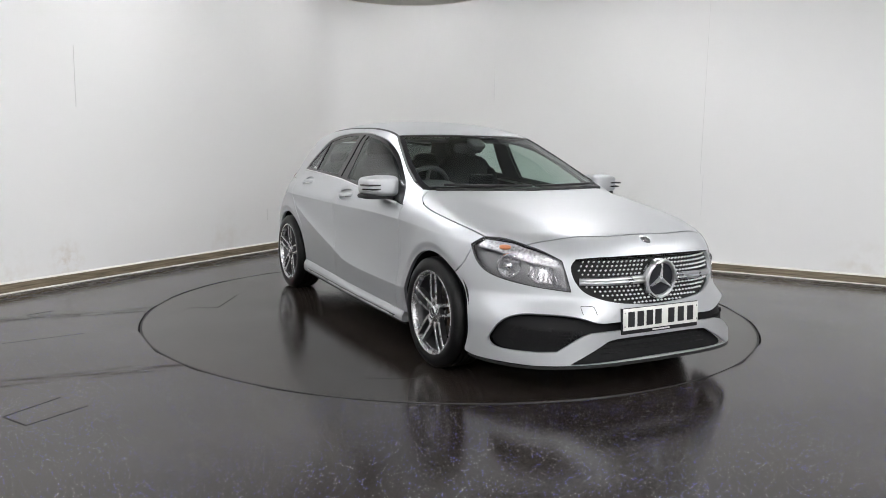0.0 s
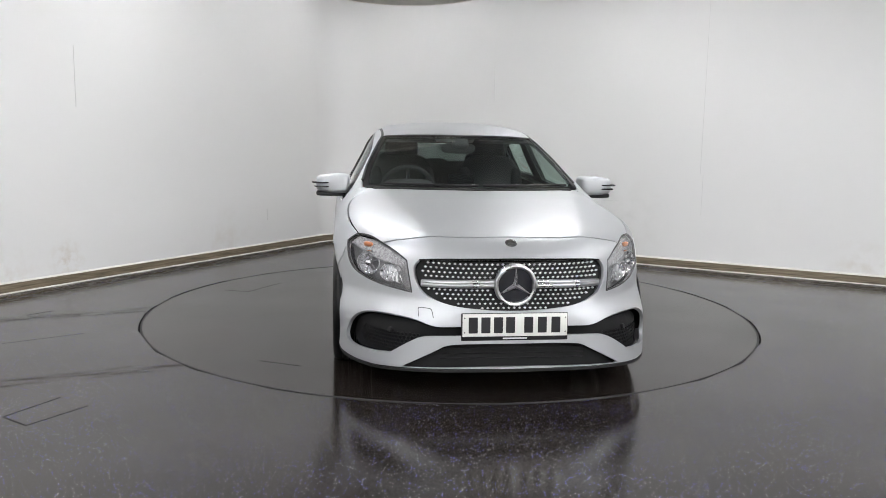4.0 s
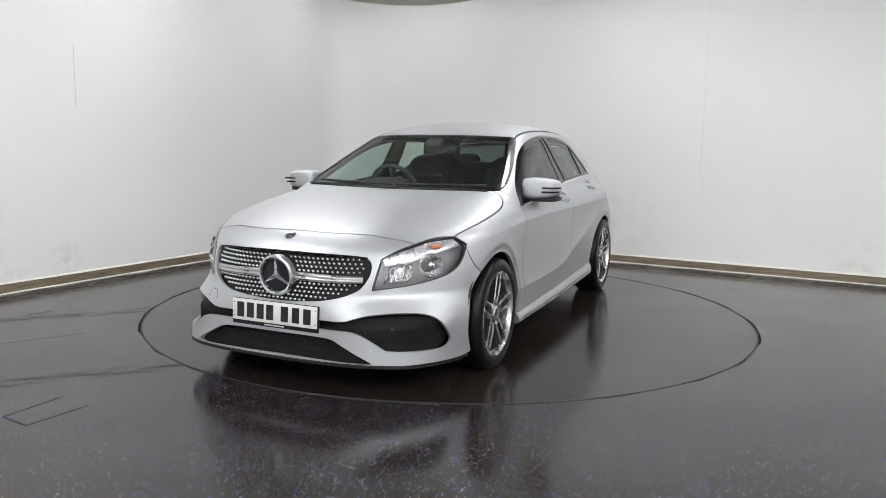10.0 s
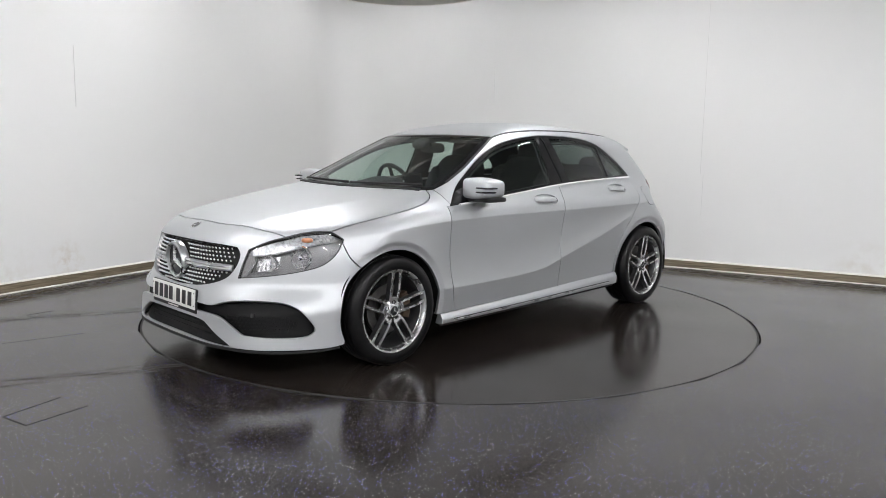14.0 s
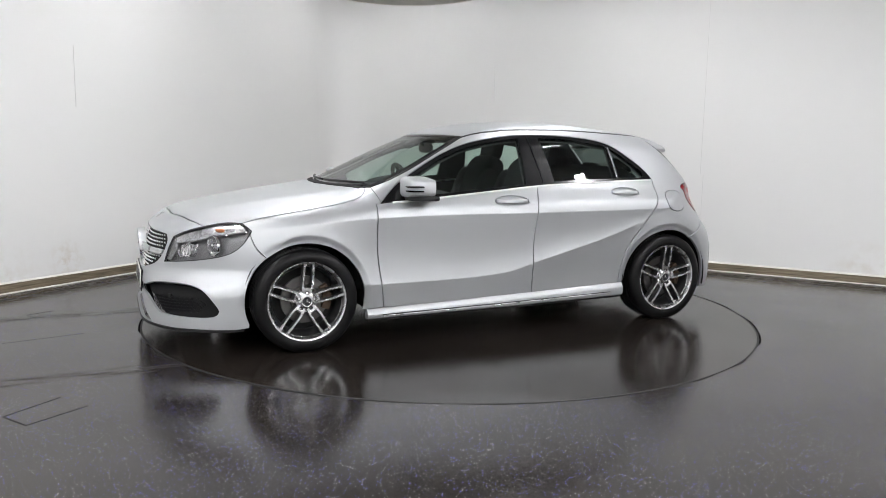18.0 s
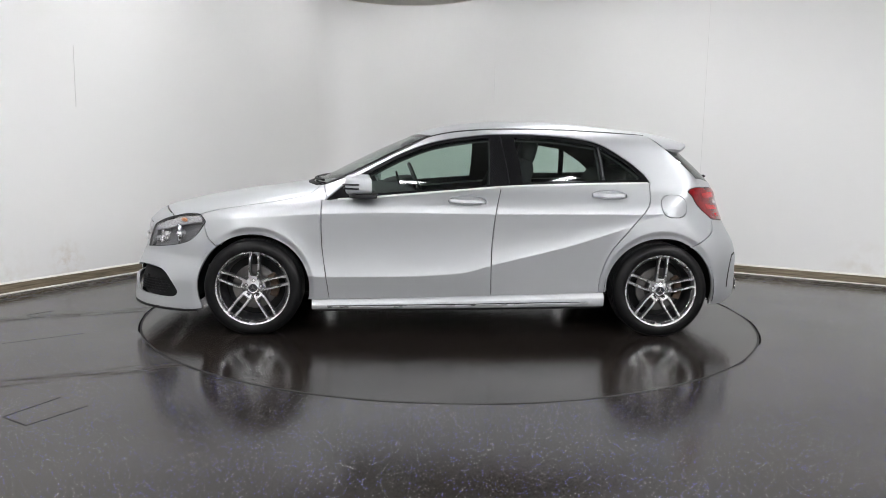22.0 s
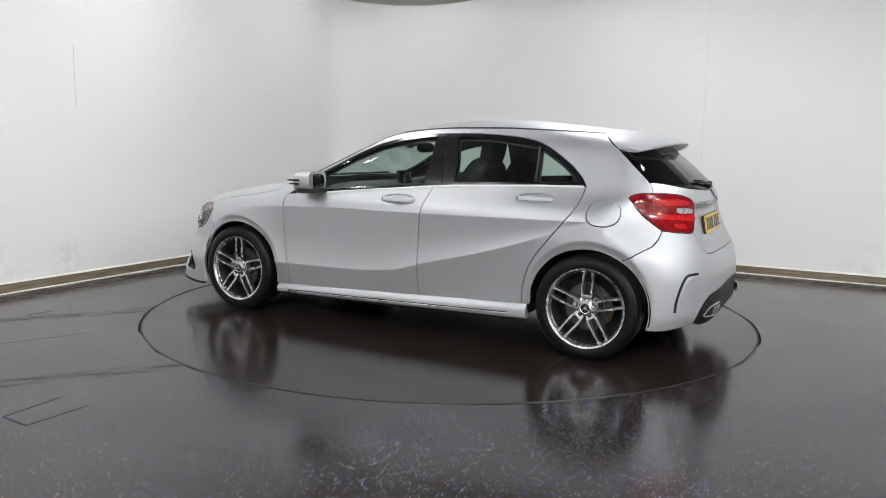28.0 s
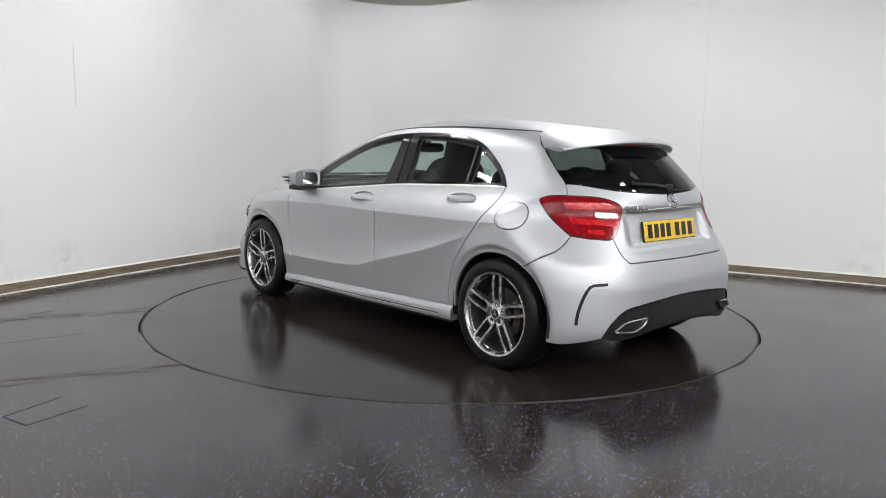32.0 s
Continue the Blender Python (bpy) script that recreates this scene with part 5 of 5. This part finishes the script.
def head_lamps(car):
    for s in (1, -1):
        root = new("headlamp")
        root.parent = car
        flip = Matrix.Diagonal((1, s, 1, 1))
        root.matrix_local = flip

        def bowl(name, y, z, r, depth, back, material, squash=1.0):
            p = on_skin(("f", y, z))
            c = p - np.array([back, .0, 0])
            prof = [(.001, -depth), (r * .4, -depth * .9), (r * .8, -depth * .4), (r, 0), (r * 1.05, .002), (r * 1.05, -.01)]
            return lathe_part(name, prof, material, root, 28, "x", pose(c[0], c[1], c[2], 0, 0, 22) @ Matrix.Diagonal((1, 1, squash, 1)))
        bowl("main_reflector", .700, .648, .056, .045, .026, REFLECTOR)
        bowl("dip_reflector", .592, .618, .056, .032, .024, REFLECTOR, .8)
        b = on_skin(("f", .700, .648))
        turn = pose(b[0] - .022, b[1], b[2], 0, 0, 22)
        lathe_part("reflector_bezel", [(.056, -.006), (.058, .003), (.062, .003), (.064, -.008)], CHROME, root, 36, "x", turn)
        lathe_part("bulb_shield", [(.001, .012), (.014, .008), (.018, -.004), (.018, -.03), (.013, -.034)], CHROME, root, 20, "x", turn)
        for k in range(6):
            bm = bmesh.new()
            block(bm, (.004, .0045, .034), turn @ pose(-.012, 0, 0, 60 * k + 15, 0, 0) @ pose(0, 0, .036))
            part("reflector_rib", bm, LAMP_BODY, root)
        b = on_skin(("f", .600, .624))
        box_part("shield_bar", (.03, .014, .05), pose(b[0] - .045, b[1], b[2], 0, 0, 20), SATIN_METAL, root, .005)
        for k in range(7):
            # flutes of the dipped-beam fan
            q = on_skin(("f", .540 + .0165 * k, .588 + .0045 * k))
            box_part("fan_flute", (.010, .006, .050 - .003 * k), pose(q[0] - .022, q[1], q[2], 0, 0, 30) @ pose(0, 0, 0, -18 + 5 * k), REFLECTOR if k % 2 else CHROME, root, .002)
        b = on_skin(("p", 1.835, .70, .737))
        puff_part("indicator_bulb", (.02, .062, .026), pose(b[0] - .012, b[1] - .003, b[2], 0, 0, 45), AMBER, root, .7, "amber indicator bulb")
    divide = [("p", 2.055, .532, .650), ("p", 1.957, .627, .669), ("p", 1.86, .695, .699), ("p", 1.782, .741, .717), ("p", 1.695, .785, .734)]
    band_top = [("p", 1.71, .747, .772), ("p", 1.837, .667, .763), ("p", 1.907, .630, .743), ("p", 1.973, .585, .722), ("p", 2.052, .517, .682)]
    panel("light_strip", [band_top, [("p", 2.052, .517, .682), ("p", 2.052, .530, .656)], divide], WHITE_LENS, car, mode="nose", lift=-.014, gap=.001, step=.02, label="ribbed clear light strip")
    panel("inner_strip", [[("p", 2.058, .515, .675), ("p", 2.086, .507, .61), ("f", .506, .55)], [("f", .53, .552), ("p", 2.055, .545, .61), ("p", 2.045, .54, .64)]], LAMP_BODY, car, mode="nose", lift=-.010, gap=.001, step=.02)
    # fluted wedge below the strip, between the two bowls
    panel("dip_fan", [[("p", 2.02, .575, .640), ("p", 1.95, .635, .655)], [("p", 1.95, .635, .655), ("p", 1.97, .633, .585)], [("p", 1.97, .633, .585), ("p", 2.05, .558, .570)], [("p", 2.05, .558, .570)]], REFLECTOR, car, mode="nose", lift=-.030, gap=.001, step=.02)
    skin_strip("lamp_divider", divide, .005, LAMP_BODY, car, "nose", -.008, .02)
    # black rim around the lens
    for sides in (LAMP_F_TOP, LAMP_F_IN, LAMP_F_LOW, [LAMP_F_LOW[-1], LAMP_F_TOP[0]]):
        skin_strip("lens_edge", sides, .0045, LENS_RIM, car, "nose", .0015, .02)


def tail(car):
    panel("light_band", [[("p", -1.66, .665, .955), ("p", -1.72, .61, .962), ("p", -1.80, .50, .958), ("p", -1.838, .440, .935)], [("p", -1.838, .440, .935), ("p", -1.81, .50, .925), ("p", -1.74, .60, .925), ("p", -1.68, .66, .930)]], RED_LENS, car, mode="tail", lift=.006, gap=.001, step=.015, label="bright red light guide")
    panel("reverse_lamp", [[("p", -1.79, .555, .912), ("p", -1.855, .45, .905)], [("p", -1.86, .45, .878), ("p", -1.80, .555, .884)]], WHITE_LENS, car, mode="tail", lift=.0065, gap=.001, step=.015, label="clear reversing lamp")
    panel("light_band", [[("p", -1.69, .66, .885), ("p", -1.75, .605, .873), ("p", -1.83, .50, .866), ("p", -1.866, .437, .868)], [("p", -1.866, .437, .868), ("p", -1.87, .455, .835), ("p", -1.80, .56, .838), ("p", -1.72, .655, .85)]], RED_LENS, car, mode="tail", lift=.006, gap=.001, step=.015, label="bright red light guide")
    panel("fog_lamp", [[("p", -1.78, .605, .815), ("p", -1.835, .54, .815)], [("p", -1.845, .54, .79), ("p", -1.79, .605, .79)]], RED_LENS, car, mode="tail", lift=.005, gap=.001, step=.015)
    for sides in (LAMP_R_OUT, LAMP_R_IN):
        skin_strip("lamp_edge", sides, .005, BLACK_SATIN, car, "tail", .0015, .02)
    # plate recess edge, emblem, badge bars, wiper
    skin_strip("tailgate_fold", [("r", .40, .905), ("r", .2, .918), ("r", 0, .920), ("r", -.2, .918), ("r", -.40, .905)], .010, PAINT, car, "tail", .004, twin=False)
    skin_strip("tailgate_sill", [("r", .36, .735), ("r", 0, .728), ("r", -.36, .735)], .010, PAINT, car, "tail", .004, twin=False)
    p = on_skin(("r", 0, .962))
    nn = Vector(skin_normal(p[None])[0])
    em = lathe_part("tail_emblem", [(.046, -.004), (.046, .005), (.042, .008), (.038, .005), (.038, 0)], CHROME, car, 40, "z", Matrix.Translation(p) @ nn.to_track_quat("Z", "Y").to_matrix().to_4x4(), "round chrome emblem")
    star(em, .038, pose(0, 0, .002), .003)
    for i, w in enumerate((.026, .008, .022, .022, .020)):
        y = .375 - .034 * i
        p = on_skin(("r", y, .932))
        box_part("badge_bar", (.005, w, .028), pose(p[0] - .001, p[1], p[2]), CHROME, car, .001)
    a, b = on_skin(("r", -.02, 1.035)), on_skin(("r", .28, 1.062))
    tube("rear_wiper", [a + [-.022, 0, 0], (a + b) / 2 + [-.026, 0, .004], b + [-.020, 0, 0]], .007, BLACK_SATIN, car)
    tube("wiper_blade", [a + [-.012, .02, .010], (a + b) / 2 + [-.016, 0, .012], b + [-.010, 0, .008]], .005, BLACK_MATT, car)
    puff_part("wiper_hub", (.035, .06, .045), pose(a[0] - .012, a[1], a[2]), BLACK_SATIN, car, .6)
    # bumper vents, exhaust tips, reflectors
    for s in (1, -1):
        vent = [("p", -1.847, s * .755, .325), ("p", -1.853, s * .748, .395), ("p", -1.872, s * .728, .479), ("p", -1.891, s * .703, .530), ("p", -1.909, s * .678, .540), ("p", -1.944, s * .623, .544)]
        skin_strip("vent_slot", vent, .015, BLACK_SATIN, car, "tail", .0012, .02, twin=False)
        fin = [("p", -1.862, s * .738, .312), ("p", -1.870, s * .731, .395), ("p", -1.888, s * .712, .470), ("p", -1.906, s * .690, .512), ("p", -1.924, s * .665, .522), ("p", -1.955, s * .615, .526)]
        skin_strip("vent_fin", fin, .010, PAINT, car, "tail", .003, .02, twin=False)
        pts = [(-1.0, .600, .284), (-1.0, .528, .338), (-1.0, .368, .352), (-1.0, .410, .306), (-1.0, .468, .279)]
        ring = []
        for i in range(5):
            u, v = Vector(pts[i]), Vector(pts[(i + 1) % 5])
            for f in (.12, .5, .88):
                q = u.lerp(v, f)
                ring.append(on_skin(("r", s * q.y, q.z)) + np.array([-.012, 0, 0]))
        tip = tube("exhaust_tip", ring, .0045, CHROME, car, "chrome exhaust trim", 8, True)
        c = np.mean(ring, 0)
        me = [tuple(q) for q in ring] + [tuple(q * .6 + c * .4 + np.array([.05, 0, 0])) for q in ring] + [tuple(c + np.array([.05, 0, 0]))]
        k = len(ring)
        link_mesh("exhaust_mouth", me, [(i, (i + 1) % k, k + (i + 1) % k, k + i) for i in range(k)] + [(k + i, k + (i + 1) % k, 2 * k) for i in range(k)], STEEL, tip)
    skin_strip("diffuser_edge", [("r", .604, .325), ("r", .529, .395), ("r", .414, .418), ("r", .2, .435), ("r", 0, .440), ("r", -.2, .435), ("r", -.414, .418), ("r", -.529, .395), ("r", -.604, .325)], .010, BLACK_GLOSS, car, "tail", .003, twin=False)


def wipers(car):
    for y0, y1, dx in ((.62, .05, .0), (.02, -.58, .01)):
        pts = []
        for i in range(9):
            y = y0 + (y1 - y0) * i / 8
            x = 1.025 - .145 * (abs(y) / .70) ** 2.2
            p = on_skin(("t", x, y))
            pts.append(p + np.array([0, 0, .014]))
        tube("wiper", pts, .008, BLACK_SATIN, car)
    skin_strip("cowl", [("t", 1.060 - .14 * (abs(y) / .70) ** 2.2, y) for y in (-.64, -.5, -.3, 0, .3, .5, .64)], .030, BLACK_MATT, car, lift=.006, twin=False)


def cabin(car):
    """Dark trim, seats, dashboard and wheel seen through the glass."""
    panel("roof_lining", both_halves([[("t", .27, 0), ("t", .24, .25), ("t", .15, .50)], [("p", .14, .52, 1.315), ("p", -.5, .52, 1.36), ("p", -1.3, .44, 1.32)], [("p", -1.3, .44, 1.32), ("t", -1.30, 0)]]), LINING, car, lift=-.035, twin=False, rim=.004, step=.08)
    frame = [DLO_TOP, [("s", -1.285, 1.028)], BELT[::-1][1:-1], [("s", .873, .899)]]
    panel("window_trim", frame, CABIN, car, holes=[F_GLASS, R_GLASS, Q_GLASS], lift=-.034, gap=-.008, rim=.004, step=.06)
    panel("pillar_trim", [SCREEN_EDGE, ROOF_EDGE, HATCH_EDGE, [("p", -1.665, .645, 1.0), ("s", -1.45, .95)], [("s", -1.25, .90), ("s", -1.285, 1.028)], DLO_TOP[::-1], [("s", .873, .899)]], CABIN, car, lift=-.030, gap=.006, rim=.004, step=.07)
    panel("door_trim", [DOOR_FRONT, [("s", .858, .26), ("s", -.21, .29)], [("s", -.935, .31)], DOOR_REAR[::-1], [("s", -1.285, 1.028), ("s", -.758, 1.017), ("s", .133, .958), ("s", .54, .922)]], CABIN, car, lift=-.075, gap=.0, rim=.004, step=.08)
    box_part("cabin_floor", (2.6, 1.44, .05), pose(-.35, 0, .33), BLACK_MATT, car, .01)
    # dashboard: a swept shelf under the screen
    bm = bmesh.new()
    puff(bm, (.62, 1.42, .22), pose(.62, 0, .855), .5, 36, 12)
    for v in bm.verts:
        v.co.x -= .18 * (v.co.y / .72) ** 2
    dash = part("dashboard", bm, CABIN, car, "", True)
    puff_part("instrument_hood", (.26, .36, .10), pose(.42, -.37, .955, 0, 10, 0), CABIN, dash, .6)
    box_part("display_screen", (.015, .19, .115), pose(.42, 0, 1.0, 0, 14, 0), BLACK_GLOSS, dash, .006)
    box_part("bulkhead", (.06, 1.5, .55), pose(.98, 0, .62), BLACK_MATT, car, .01)
    puff_part("centre_console", (1.0, .22, .30), pose(.05, 0, .47), CABIN, car, .4)
    # steering wheel
    m = Matrix.Translation((.26, -.37, .93)) @ Euler((0, radians(-66), 0)).to_matrix().to_4x4()
    ring = [m @ Vector((.185 * math.cos(a), .185 * math.sin(a), 0)) for a in [2 * math.pi * i / 36 for i in range(36)]]
    sw = tube("steering_wheel", ring, .016, CABIN, car, "black leather steering wheel", 10, True)
    puff_part("wheel_boss", (.15, .17, .07), m @ pose(0, 0, -.015), CABIN, sw, .7)
    for a in (0, 180, 270):
        c, s = math.cos(radians(a + 90)), math.sin(radians(a + 90))
        tube("wheel_spoke", [m @ Vector((.05 * c, .05 * s, -.005)), m @ Vector((.18 * c, .18 * s, 0))], .014, SATIN_METAL if a != 270 else CABIN, sw)
    # seats
    for y in (-.36, .36):
        seat = new("front_seat")
        seat.parent = car
        seat.matrix_local = pose(-.10, y, 0)
        puff_part("cushion", (.52, .52, .20), pose(.06, 0, .50, 0, -8, 0), SEAT_CLOTH, seat, .45)
        back = puff_part("seat_back", (.17, .50, .66), pose(-.27, 0, .86, 0, -20, 0), SEAT_CLOTH, seat, .5)
        for q in (-.21, .21):
            puff_part("bolster", (.17, .10, .52), pose(-.22, q, .83, 0, -20, 0), SEAT_CLOTH, back, .6)
        puff_part("headrest", (.11, .27, .20), pose(-.405, 0, 1.225, 0, -14, 0), SEAT_CLOTH, seat, .6)
        for q in (-.06, .06):
            tube("headrest_post", [(-.375, q, 1.06), (-.40, q, 1.18)], .007, CHROME, seat)
    bench = new("rear_seat")
    bench.parent = car
    puff_part("bench_cushion", (.50, 1.30, .20), pose(-.80, 0, .52, 0, -6, 0), SEAT_CLOTH, bench, .35)
    puff_part("bench_back", (.16, 1.30, .58), pose(-1.12, 0, .83, 0, -22, 0), SEAT_CLOTH, bench, .35)
    for y in (-.40, 0, .40):
        puff_part("bench_headrest", (.09, .24, .13), pose(-1.235, y, 1.115 if y else 1.07, 0, -14, 0), SEAT_CLOTH, bench, .6)
    box_part("parcel_shelf", (.42, 1.10, .02), pose(-1.45, 0, .99), CABIN, car, .005)
    box_part("boot_floor", (.60, 1.1, .03), pose(-1.55, 0, .60), BLACK_MATT, car, .005)
    # inner mirror and its foot
    im = puff_part("inner_mirror", (.035, .25, .075), pose(.235, 0, 1.235, 0, 8, 0), CABIN, car, .6)
    tube("mirror_stalk", [(.24, 0, 1.245), (.30, 0, 1.29)], .012, CABIN, im)
    puff_part("sensor_box", (.12, .12, .05), pose(.345, 0, 1.270, 0, 30, 0), CABIN, car, .6)
    for y, t in ((-.36, 4), (.36, -4)):
        box_part("sun_visor", (.16, .40, .018), pose(.15, y, 1.318 - .02, 0, 12, 0), LINING, car, .006)


def fittings(car):
    spoiler(car)
    mirrors(car)
    handles(car)
    side_trim(car)
    nose(car)
    head_lamps(car)
    tail(car)
    wipers(car)
    cabin(car)
    p = on_skin(("f", 0, .445))
    number_plate(car, pose(p[0] + .010, 0, .398, 0, -3, 0), PLATE_WHITE, "front_plate")
    p = on_skin(("r", 0, .80))
    number_plate(car, pose(p[0] - .012, 0, .797, 0, 0, 180) @ pose(0, 0, 0, 0, -10, 0), PLATE_YELLOW, "rear_plate")


room()
floor_marks()
lights()
fill_panels()
TABLE = turntable()
CAR = make_car()
fittings(CAR)


def motions():
    times = [i * .5 for i in range(65)]
    walk(TABLE, [(t, pose(0, 0, 0, 0, 0, heading(t))) for t in times])
    walk(CAR, [(t, pose(0, 0, 0, 0, 0, heading(t)) @ pose(-.0142, .0146, 0)) for t in times])


motions()
